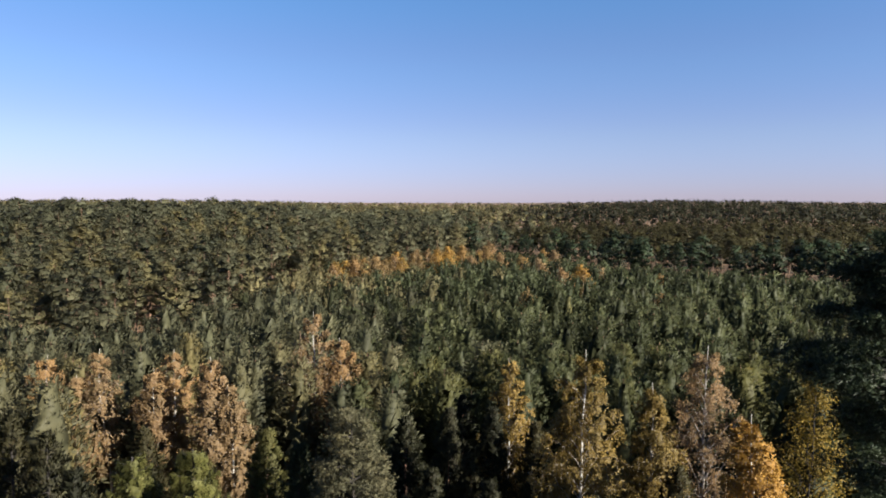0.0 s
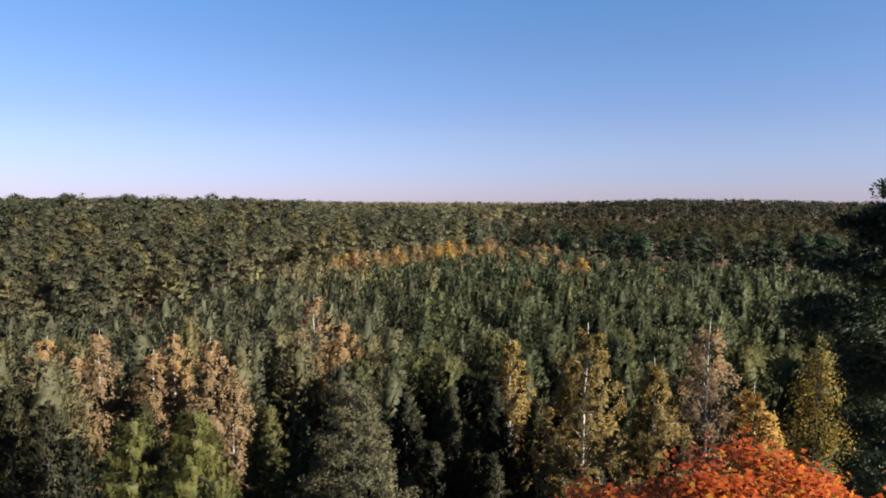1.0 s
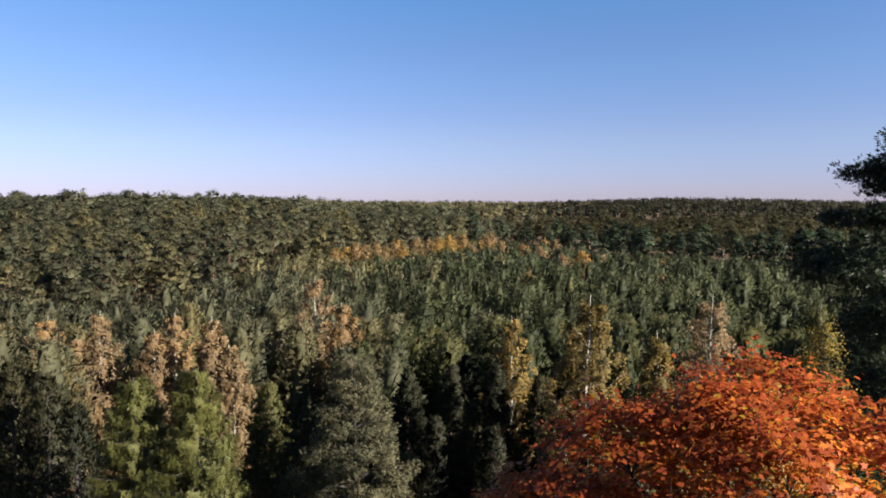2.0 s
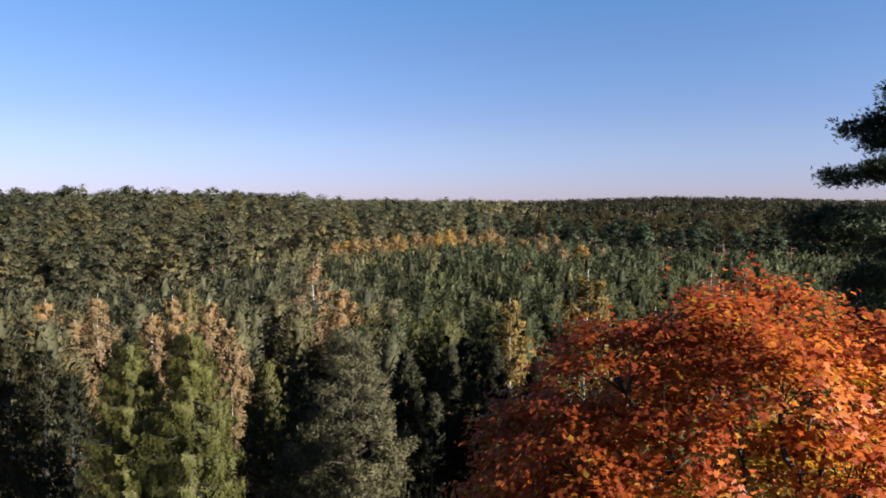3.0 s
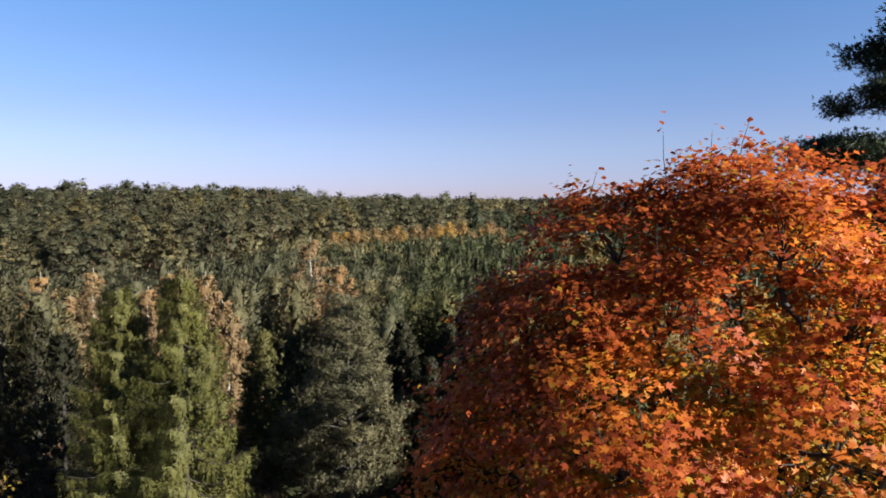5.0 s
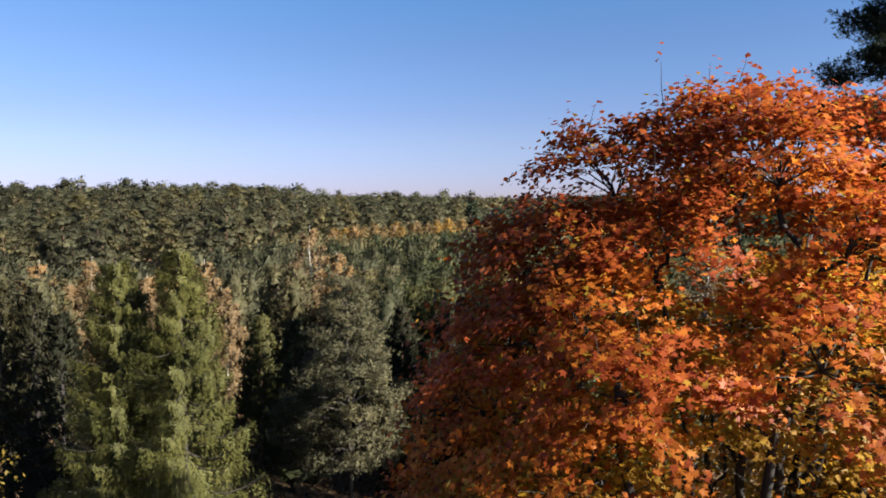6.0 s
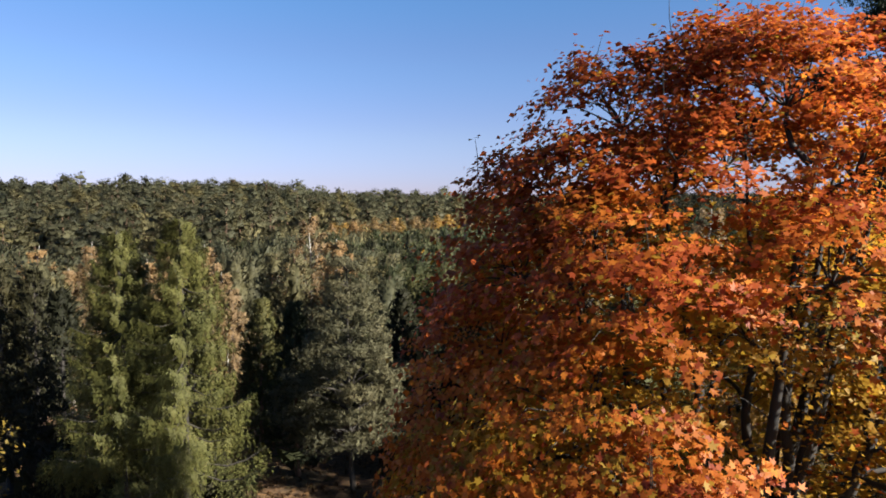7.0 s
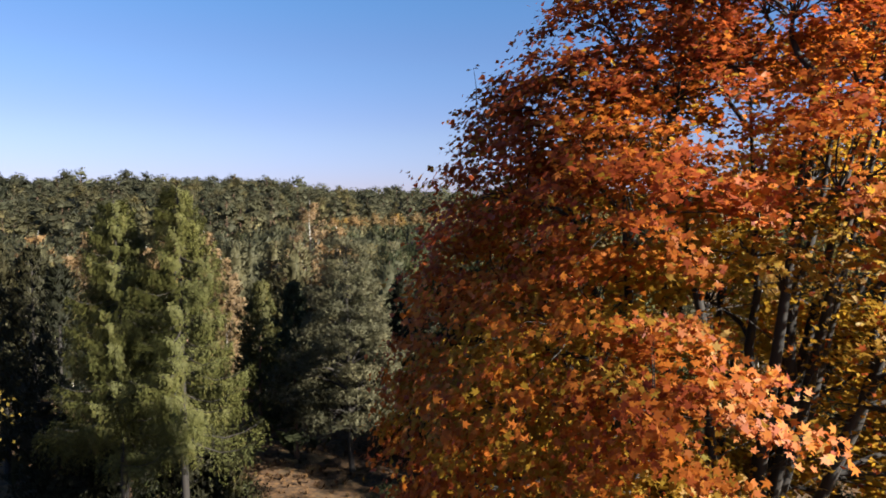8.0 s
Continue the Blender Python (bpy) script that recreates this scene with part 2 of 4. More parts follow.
def on_line(pts, z):
    return np.array([np.interp(z, pts[:, 2], pts[:, 0]), np.interp(z, pts[:, 2], pts[:, 1]), z])


def heart(rng, at, reach, blades=4, wide=0.45):
    """The close inner foliage of a crown or clump: few, broad sprays."""
    d = rng.normal(size=(len(at), 3)) * np.array([1, 1, 0.5])
    return tufts(rng, at, d, reach, blades, 0.9, wide, unit(d) + np.array([0, 0, 0.3]))


def foliage_of(pieces):
    v, f = joined([p[:2] for p in pieces])
    return v, f, np.concatenate([p[2] for p in pieces])


def icosphere(level):
    bm = bmesh.new()
    bmesh.ops.create_icosphere(bm, subdivisions=level, radius=1.0)
    v = np.array([p.co[:] for p in bm.verts])
    f = np.array([[p.index for p in q.verts] for q in bm.faces])
    bm.free()
    return v, f


COARSE, FINE = icosphere(1), icosphere(2)


def clumps(rng, at, radii, mass, shape=FINE, rough=0.22, own=0.8):
    """Close inner foliage: ragged, lumpy masses of needles. own: how far a clump keeps its own round shading."""
    v0, f0 = shape
    n, k = len(at), len(v0)
    a = rng.uniform(0, 6.28, n)
    c, s = np.cos(a)[:, None], np.sin(a)[:, None]
    lump = v0[None] * (1 + rough * rng.normal(size=(n, k, 1)))
    lump = lump * radii[:, None, :]
    v = np.stack([lump[..., 0] * c - lump[..., 1] * s, lump[..., 0] * s + lump[..., 1] * c, lump[..., 2]], -1)
    nor = unit(v / radii[:, None, :]) * own + unit(mass)[:, None, :] + 0.16 * rng.normal(size=v.shape)
    f = (f0[None] + (np.arange(n) * k)[:, None, None]).reshape(-1, 3)
    return (v + at[:, None, :]).reshape(-1, 3), f, unit(nor).reshape(-1, 3)


# ---- kinds of tree: each gives (wood, foliage) as vertices and triangles ----
def make_bushy_pine(rng, h, r, branches=55, per=7, blades=4, size=0.5, width=0.2, low=0.12, full=0.45, sides=5, twigs=True, spray=0.2):
    """full: the share of the height, from the top, over which the cone widens to its whole reach."""
    pts, rad, sd = wood(rng, h, 0.012 * h + 0.02, sides=sides, n=6 if twigs else 2)
    sticks, P, D, S, M = [tube(pts, rad, sd)], [], [], [], []
    for i in range(branches):
        u = low + (1 - low) * ((i + rng.uniform(0, 1)) / branches) ** 0.8
        th = i * 2.4 + rng.uniform(-0.5, 0.5)
        ln = r * min(1.0, ((1.02 - u) / full)) ** 0.8 * rng.uniform(0.7, 1.12) * min(1.0, 0.7 + (u - low) * 3.5)
        root = on_line(pts, h * u * 0.97)
        out = np.array([math.cos(th), math.sin(th), 0])
        rise = 0.12 + 0.5 * u
        end = root + out * ln + np.array([0, 0, rise * ln])
        if twigs and ln > 0.5:
            sticks.append(tube(bent(root, end, -0.08 * ln, 3), [0.02 + 0.008 * ln, 0.015, 0.006], 3))
        t = rng.uniform(0.3, 1.0, per) ** 0.6
        p = root + (end - root) * t[:, None] + rng.normal(size=(per, 3)) * (0.08 + spray * ln) * np.array([1, 1, 0.8])
        P.append(p)
        D.append(np.tile(out * 0.42 + np.array([0, 0, 0.95]), (per, 1)) + 0.22 * rng.normal(size=(per, 3)))
        S.append(size * rng.uniform(0.7, 1.2, per))
        M.append(unit((p - root) * np.array([1, 1, 0])) + np.array([0, 0, 0.5]) + unit(p - (root + end) / 2 + np.array([0, 0, 0.1])) * 0.4)
    top = np.linspace(0.86, 0.985, 5)
    P.append(np.array([on_line(pts, h * 0.97 * q) for q in top]))
    D.append(np.tile(np.array([0.0, 0, 1.0]), (5, 1)))
    S.append(np.full(5, size * 0.9))
    M.append(np.tile(np.array([0.1, 0, 1.0]), (5, 1)))
    us = np.linspace(low + 0.06, 0.93, 16 if twigs else 8)
    inner = heart(rng, np.array([on_line(pts, h * 0.97 * u) for u in us]), r * np.minimum(1.0, (1.02 - us) / full) ** 0.8 * 0.78)
    outer = tufts(rng, np.concatenate(P), np.concatenate(D), np.concatenate(S), blades, 0.36, width, np.concatenate(M))
    return (*joined(sticks), len(sticks[0][1])), foliage_of([outer, inner])


def make_young_pine(rng, h, r, shoots=150, size=0.6, blades=3, width=0.13, low=0.1, full=0.5, rings=8, around=9, core=0.45):
    """Plantation pine: a ragged cone in loose tiers, bristling with upright shoots."""
    pts, rad, sd = wood(rng, h, 0.012 * h + 0.02, sides=4, n=3)
    a0, a1, a2 = rng.uniform(0, 6.28, 3)

    def reach(u, th):
        body = r * np.minimum(1.0, (1.015 - u) / full) ** 0.44 * np.minimum(1.0, 0.65 + (u - low) * 3.0)
        return body * (1 + 0.15 * np.cos(2 * th + a0) + 0.13 * np.cos(3 * th + 7 * u + a1) + 0.1 * np.sin(u * h * 5.2 + a2))

    us = np.linspace(low, 0.965, rings)
    U, TH = np.meshgrid(us, np.linspace(0, 6.283, around, endpoint=False), indexing="ij")
    TH = TH + U * 4.0 + rng.normal(size=U.shape) * 0.15
    R = reach(U, TH) * core * rng.uniform(0.6, 1.3, U.shape)
    out = np.stack([np.cos(TH), np.sin(TH), 0 * TH], -1)
    axis = np.array([on_line(pts, h * 0.97 * u) for u in us])[:, None, :]
    V = axis + out * R[..., None]
    V[..., 2] += rng.normal(size=U.shape) * 0.03 * h / rings * 4
    N = out + np.array([0, 0, 0.4]) + 0.42 * rng.normal(size=V.shape)
    F = []
    for i in range(rings - 1):
        for j in range(around):
            p, q = i * around + j, i * around + (j + 1) % around
            F += [(p, q, q + around), (p, q + around, p + around)]
    inner = V.reshape(-1, 3), np.array(F), unit(N).reshape(-1, 3)
    u = low + (0.985 - low) * rng.uniform(0, 1, shoots) ** 0.85
    th = rng.uniform(0, 6.283, shoots)
    out = np.column_stack([np.cos(th), np.sin(th), 0 * th])
    P = np.array([on_line(pts, h * 0.97 * q) for q in u]) + out * (reach(u, th) * rng.uniform(0.3, 1.0, shoots) ** 0.6)[:, None]
    D = out * 0.75 + np.array([0, 0, 0.9]) + 0.3 * rng.normal(size=(shoots, 3))
    S = size * rng.uniform(0.6, 1.3, shoots)
    tops = np.linspace(0.88, 0.965, 4)
    P = np.concatenate([P, [on_line(pts, h * 0.97 * q) for q in tops]])
    D = np.concatenate([D, np.tile([0.0, 0, 1.0], (4, 1))])
    S = np.concatenate([S, np.full(4, size)])
    M = np.concatenate([out + np.array([0, 0, 0.45]) + 0.3 * rng.normal(size=(shoots, 3)), np.tile([0.1, 0, 1.0], (4, 1))])
    outer = tufts(rng, P, D, S, blades, 0.3, width, M, 0.2)
    return (*tube(pts, rad, sd), 16), foliage_of([outer, inner])


def make_old_pine(rng, h, r, limbs=18, per=12, blades=2, size=0.6, width=0.2, low=0.42, shape=FINE, sticks_too=True, clump=1.0, pairs=True):
    """Scots pine: a bare stem and a broad rounded crown of separate, flattened needle clumps."""
    pts, rad, sd = wood(rng, h, 0.009 * h + 0.03, lean=0.7, sides=6 if sticks_too else 3, n=6 if sticks_too else 3)
    sticks, C, R, MC = [tube(pts, rad, sd)], [], [], []
    core = on_line(pts, h * (0.5 * low + 0.42))
    for i in range(limbs):
        w = (i + rng.uniform(0, 1)) / limbs
        u = low + (0.97 - low) * w
        th = i * 2.4 + rng.uniform(-0.6, 0.6)
        ln = r * (math.sin(math.pi * min(1.0, 0.25 + 0.74 * w)) ** 0.7 + 0.05) * rng.uniform(0.6, 1.1)
        root = on_line(pts, h * u * 0.97)
        out = np.array([math.cos(th), math.sin(th), 0])
        end = root + out * ln + np.array([0, 0, (0.05 + 0.4 * w) * ln])
        if sticks_too:
            sticks.append(tube(bent(root, end, 0.1 * ln, 3), [0.05, 0.035, 0.01], 3))
        for t in ((0.85, 0.4) if pairs and ln > 1.9 else (0.8,)):
            c = root + (end - root) * t + rng.normal(size=3) * 0.2
            wide = clump * rng.uniform(0.7, 1.25)
            C.append(c)
            R.append((wide * rng.uniform(0.9, 1.25), wide, wide * rng.uniform(0.6, 0.85)))
            MC.append(unit(c - core) + np.array([0, 0, 0.1]) + 0.12 * rng.normal(size=3))
    C, R, MC = np.array(C), np.array(R), np.array(MC)
    inner = clumps(rng, C, R * 0.6, MC, shape, 0.3, 0.25)
    n = len(C)
    ball = unit(rng.normal(size=(n, per, 3)))
    ball[..., 2] = np.where(ball[..., 2] < -0.3, -ball[..., 2], ball[..., 2])
    P = (C[:, None, :] + ball * R[:, None, :] * rng.uniform(0.35, 1.0, (n, per, 1)) ** 0.5).reshape(-1, 3)
    D = (ball * 0.9 + unit(MC)[:, None, :] * 0.3 + np.array([0, 0, 0.55])).reshape(-1, 3)
    M = (ball * 0.28 + unit(MC)[:, None, :]).reshape(-1, 3)
    outer = tufts(rng, P, D, size * rng.uniform(0.6, 1.25, len(P)), blades, 0.45, width, M, 0.15)
    return (*joined(sticks), len(sticks[0][1])), foliage_of([outer, inner])


def make_birch(rng, h, r, limbs=20, strands=9, per=16, size=0.11, low=0.2, peak=0.38):
    """Birch: a slim white stem, steep pale limbs, and fine leaves on hanging twigs."""
    pts, rad, sd = wood(rng, h, 0.006 * h + 0.025, lean=1.0, sides=7, n=9)
    sticks, P, M = [tube(pts, rad, sd)], [], []
    for i in range(limbs):
        w = (i + rng.uniform(0, 1)) / limbs
        u = low + (0.97 - low) * w
        th = i * 2.4 + rng.uniform(-0.5, 0.5)
        prof = (0.35 + 0.65 * w / peak) if w < peak else ((1.03 - w) / (1.03 - peak)) ** 0.8
        ln = r * prof * rng.uniform(0.75, 1.15) + 0.12
        out = np.array([math.cos(th), math.sin(th), 0])
        root = on_line(pts, h * 0.97 * max(0.08, u - 0.9 * ln / h))
        end = root + out * ln + np.array([0, 0, 1.15 * ln])
        limb = bent(root, end, 0.12 * ln, 6, 0.03 * ln, rng)
        sticks.append(tube(limb, np.linspace(0.014 + 0.011 * ln, 0.005, 6), 4))
        for q in range(max(3, int(strands * (0.4 + 0.6 * ln / r)))):
            t = rng.uniform(0.25, 1.0) ** 0.8
            s0 = on_line(limb, limb[0, 2] + (limb[-1, 2] - limb[0, 2]) * t)
            side = unit(out * rng.uniform(0.2, 1.0) + np.array([rng.normal(), rng.normal(), 0]) * 0.6)
            go = rng.uniform(0.35, 0.9) * (0.35 + 0.3 * ln)
            s1 = s0 + side * go + np.array([0, 0, 0.35 * go])
            drop = rng.uniform(0.3, 1.1) * (0.4 + 0.25 * ln)
            s2 = s1 + side * 0.25 * go - np.array([0, 0, drop])
            sticks.append(tube(np.array([s0, s1, s2]), [0.012, 0.008, 0.004], 3))
            f = rng.uniform(0.1, 1.0, per)[:, None] * 2
            p = np.where(f < 1, s0 + (s1 - s0) * f, s1 + (s2 - s1) * (f - 1)) + rng.normal(size=(per, 3)) * 0.1
            P.append(p)
            M.append(np.tile(out * 0.9 + side * 0.5 + np.array([0, 0, 0.35]), (per, 1)))
    p = np.concatenate(P)
    return (*joined(sticks), len(sticks[0][1])), leaves(rng, p, size * rng.uniform(0.7, 1.3, len(p)), mass=np.concatenate(M), loose=0.45)


def make_broadleaf(rng, h, r, branches=40, per=90, size=0.15, low=0.25, peak=0.4, r0=None, droop=0.1, sides=6):
    """Birch: slim stem, thin rising branches, a loose narrow crown."""
    pts, rad, sd = wood(rng, h, r0 or 0.005 * h + 0.02, lean=1.3, sides=sides, n=8)
    sticks, P, M = [tube(pts, rad, sd)], [], []
    for i in range(branches):
        u = low + (0.98 - low) * (i + rng.uniform(0, 1)) / branches
        w = (u - low) / (1 - low)
        th = i * 2.4 + rng.uniform(-0.6, 0.6)
        prof = (w / peak) ** 0.6 if w < peak else ((1.02 - w) / (1.02 - peak)) ** 0.85
        ln = r * prof * rng.uniform(0.65, 1.15) + 0.15
        root = on_line(pts, h * max(u * 0.97 - 0.08 * (1 - w), 0.1))
        out = np.array([math.cos(th), math.sin(th), 0])
        end = root + out * ln + np.array([0, 0, 0.95 * ln])
        sticks.append(tube(bent(root, end, 0.06 * ln, 4, 0.04 * ln, rng), np.linspace(0.012 + 0.012 * ln, 0.004, 4), 3))
        m = max(6, int(per * (0.35 + 0.65 * ln / r)))
        t = rng.uniform(0.2, 1.05, m) ** 0.75
        p = root + (end - root) * t[:, None] + rng.normal(size=(m, 3)) * (0.14 + 0.15 * ln) * np.array([1, 1, 1.1])
        p[:, 2] -= droop * rng.uniform(0, 1, m) * ln
        P.append(p)
        M.append(unit(p - (root + end) / 2) + out * 0.9 + np.array([0, 0, 0.2]))
    p = np.concatenate(P)
    return (*joined(sticks), len(sticks[0][1])), leaves(rng, p, size * rng.uniform(0.7, 1.25, len(p)), mass=np.concatenate(M), loose=0.7)


def make_larch(rng, h, r, branches=86, low=0.35):
    """Conical crown whose boughs sweep out and trail hanging sprays."""
    pts, rad, sd = wood(rng, h, 0.2, lean=0.3, sides=8, n=8)
    sticks, P, D, S, M = [tube(pts, rad, sd)], [], [], [], []
    for i in range(branches):
        u = low + (0.99 - low) * ((i + rng.uniform(0, 1)) / branches) ** 0.92
        th = i * 2.4 + rng.uniform(-0.8, 0.8)
        ln = r * min(1.0, 1.3 * (1.01 - u) ** 0.68) * rng.uniform(0.7, 1.15) + 0.1
        root = on_line(pts, h * u * 0.98)
        out = np.array([math.cos(th), math.sin(th), 0])
        sidew = np.array([-out[1], out[0], 0])
        end = root + out * ln + np.array([0, 0, (-0.30 + 0.5 * u) * ln])
        sticks.append(tube(bent(root, end, -0.2 * ln, 5), np.linspace(0.02 + 0.012 * ln, 0.006, 5), 4))
        m = int(11 + 18 * ln)
        t = rng.uniform(0.05, 1.0, m) ** 0.7
        along = root + (end - root) * t[:, None]
        along[:, 2] -= 0.2 * ln * np.sin(np.pi * t)
        fan = rng.normal(size=(m, 1)) * (0.04 + 0.1 * t[:, None] * ln)
        along += sidew * fan
        hang = rng.uniform(0.25, 1.0, m) * (0.35 + 0.3 * ln)
        bendy = out * 0.25 + sidew * (0.5 * np.sign(fan))
        for q in range(10):
            f = (q + rng.uniform(0, 1, m)) / 10
            p = along + bendy * (f * (1 - 0.4 * f) * hang)[:, None] + rng.normal(size=(m, 3)) * 0.025
            p[:, 2] -= f * f * hang
            P.append(p)
            D.append(bendy * (1 - f)[:, None] + np.array([0, 0, -1.0]) * f[:, None] + 0.25 * rng.normal(size=(m, 3)) + out * 0.25)
            S.append(0.185 * rng.uniform(0.7, 1.2, m))
            M.append(np.tile(out, (m, 1)) + sidew * (0.6 * np.sign(fan)) + np.array([0, 0, 1.0]) * (1 - 1.3 * f)[:, None])
    return (*joined(sticks), len(sticks[0][1])), tufts(rng, np.concatenate(P), np.concatenate(D), np.concatenate(S), 3, 0.36, 0.13, np.concatenate(M), 0.15)


def make_layered_pine(rng, h, layers, r0=0.3, m=60, size=0.17, uneven=0.16, puff=0.2, rise=0.12):
    """Tall pine of flat, separate boughs: layers of height, reach and number."""
    pts, rad, sd = wood(rng, h, r0, lean=0.5, sides=10, n=10)
    sticks, P, D, M = [tube(pts, rad, sd)], [], [], []
    for z, reach, count in layers:
        for q in range(count):
            th = q * 2 * math.pi / count + rng.uniform(-0.35, 0.35) + z
            ln = reach * rng.uniform(0.72, 1.08)
            root = on_line(pts, z - 0.3 * ln + rng.normal() * uneven)
            out = np.array([math.cos(th), math.sin(th), 0])
            sidew = np.array([-out[1], out[0], 0])
            end = root + out * ln + np.array([0, 0, rise * ln])
            bough = bent(root, end, 0.12 * ln, 6, 0.05, rng)
            sticks.append(tube(bough, np.linspace(0.05 + 0.01 * ln, 0.01, 6), 5))
            for c in range(int(4 + 3.2 * ln)):
                t = rng.uniform(0.3, 1.0) ** 0.7
                s0 = root + (end - root) * t + np.array([0, 0, 0.12 * ln * math.sin(math.pi * t)])
                e0 = s0 + (out * rng.uniform(0.1, 0.5) + sidew * rng.normal() * 0.55 * (0.5 + 0.25 * ln) + np.array([0, 0, rng.uniform(0.0, 0.4)]))
                sticks.append(tube(bent(s0, e0, 0, 3), [0.015, 0.01, 0.005], 3))
                p = e0 + rng.normal(size=(m, 3)) * np.array([0.24, 0.24, puff])
                P.append(p)
                D.append(unit(p - e0) + np.array([0, 0, 0.45]) + out * 0.3)
                M.append(unit(p - e0) + np.array([0, 0, 0.3]) + out * 0.4)
    P = np.concatenate(P)
    return (*joined(sticks), len(sticks[0][1])), tufts(rng, P, np.concatenate(D), size * rng.uniform(0.7, 1.2, len(P)), 4, 0.6, 0.24, np.concatenate(M))


def part(name, me, parent, label=""):
    ob = new(name, me)
    ob.parent = parent
    return tagged(ob, label)


def tree(name, geo, bark, foliage, at, label, category, group="", crown="crown", turn=0.0, twig=None):
    base = new(name)
    base.matrix_basis = pose(*at, 0, 0, turn)
    (wv, wf, stem), (fv, ff, fn) = geo
    if twig is None:
        part("trunk", tri_mesh("trunk", wv, wf, [bark], smooth=True), base)
    else:
        cut = int(wf[:stem].max()) + 1
        part("trunk", tri_mesh("trunk", wv[:cut], wf[:stem], [bark], smooth=True), base)
        tagged(part("branchwork", tri_mesh("branchwork", wv[cut:], wf[stem:] - cut, [twig], smooth=True), base), kind="stuff")
    part(crown, tri_mesh(crown, fv, ff, [foliage], normals=fn), base)
    return tagged(base, label, category, group)


# ---- the ground ----
def step(a, b, x):
    t = np.clip((x - a) / (b - a), 0, 1)
    return t * t * (3 - 2 * t)


def ground_z(x, y):
    x, y = np.asarray(x, float), np.asarray(y, float)
    ang = x / np.maximum(y, 60.0)
    left = 5.5 * step(110, 330, y) * step(-0.12, -0.30, ang)
    ridge = 1.0 + 5.5 * step(-0.1, -0.45, ang) + 5.5 * np.exp(-((ang - 0.39) / 0.16) ** 2) - 1.5 * np.exp(-((ang - 0.09) / 0.1) ** 2)
    far = ridge * step(420, 850, y)
    return np.maximum(left * (1 - step(420, 850, y)) + far, left * 0.9) + 0.12 * np.sin(x * 0.31) * np.cos(y * 0.23)


def build_ground():
    xs = np.unique(np.concatenate([np.linspace(-4000, 4000, 41), np.linspace(-400, 400, 41), np.linspace(-40, 40, 41)]))
    ys = np.unique(np.concatenate([np.linspace(-1500, 4500, 61), np.linspace(-60, 1000, 54), np.linspace(-10, 80, 46)]))
    X, Y = np.meshgrid(xs, ys)
    V = np.column_stack([X.ravel(), Y.ravel(), ground_z(X, Y).ravel()])
    nx, ny = len(xs), len(ys)
    i = (np.arange(ny - 1)[:, None] * nx + np.arange(nx - 1)[None]).ravel()
    F = np.concatenate([np.stack([i, i + 1, i + nx + 1], 1), np.stack([i, i + nx + 1, i + nx], 1)])
    tagged(new("ground", tri_mesh("ground", V, F, [ground_material()], smooth=True)), "forest floor of brown needle litter and dull grass", "ground", kind="structure")


build_ground()


# ---- the plan of the forest: which stand grows where ----
def inside_edge(x, y, corners):
    """How far y lies beyond a boundary given as corners from left to right."""
    return y - np.interp(x, [c[0] for c in corners], [c[1] for c in corners])


OLD_EDGE = [(-400, 60), (-90, 70), (-60, 82), (-48, 120), (-36, 195), (0, 232), (22, 300), (50, 245), (92, 205), (125, 172), (160, 120), (400, 60)]
YOUNG_EDGE = [(-200, 48), (-36, 52), (-28, 62), (-16, 66), (-10, 58), (-4, 54), (-1, 62), (9, 62), (14, 58), (24, 54), (40, 46), (200, 40)]


def grid(rng, x0, x1, y0, y1, gap, jitter=0.42):
    X, Y = np.meshgrid(np.arange(x0, x1, gap), np.arange(y0, y1, gap))
    X = X + rng.uniform(-jitter, jitter, X.shape) * gap
    Y = Y + rng.uniform(-jitter, jitter, Y.shape) * gap
    return X.ravel(), Y.ravel()


def in_sight(x, y, margin=14.0):
    return (np.abs(x) < 0.70 * y + margin) | ((x > 0) & (x < 0.70 * y + 3 * margin) & (y < 120))


def scatter(rng, protos, xs, ys, heights, squash=0.15):
    """Many trees in one mesh: copies of a few models, each turned and sized on its own."""
    V, F, M, N, T, at = [], [], [], [], [], 0
    pick = rng.integers(0, len(protos), len(xs))
    for k, (v, f, m, nr) in enumerate(protos):
        sel = np.nonzero(pick == k)[0]
        if not len(sel):
            continue
        a = rng.uniform(0, 2 * np.pi, len(sel))
        wide = heights[sel] * rng.uniform(1 - squash, 1 + squash, len(sel))
        c, s = np.cos(a)[:, None], np.sin(a)[:, None]
        x = (v[None, :, 0] * c - v[None, :, 1] * s) * wide[:, None] + xs[sel][:, None]
        y = (v[None, :, 0] * s + v[None, :, 1] * c) * wide[:, None] + ys[sel][:, None]
        z = v[None, :, 2] * heights[sel][:, None] + ground_z(xs[sel], ys[sel])[:, None] - 0.1
        V.append(np.stack([x, y, z], -1).reshape(-1, 3))
        F.append((f[None] + (np.arange(len(sel)) * len(v))[:, None, None] + at).reshape(-1, 3))
        M.append(np.tile(m, len(sel)))
        T.append(np.repeat(np.clip(rng.normal(0, 0.27, len(sel)), -0.45, 0.6), len(v)))
        N.append(np.stack([nr[None, :, 0] * c - nr[None, :, 1] * s, nr[None, :, 0] * s + nr[None, :, 1] * c, nr[None, :, 2] + 0 * c], -1).reshape(-1, 3))
        at += len(sel) * len(v)
    return np.concatenate(V), np.concatenate(F), np.concatenate(M), np.concatenate(N), np.concatenate(T)


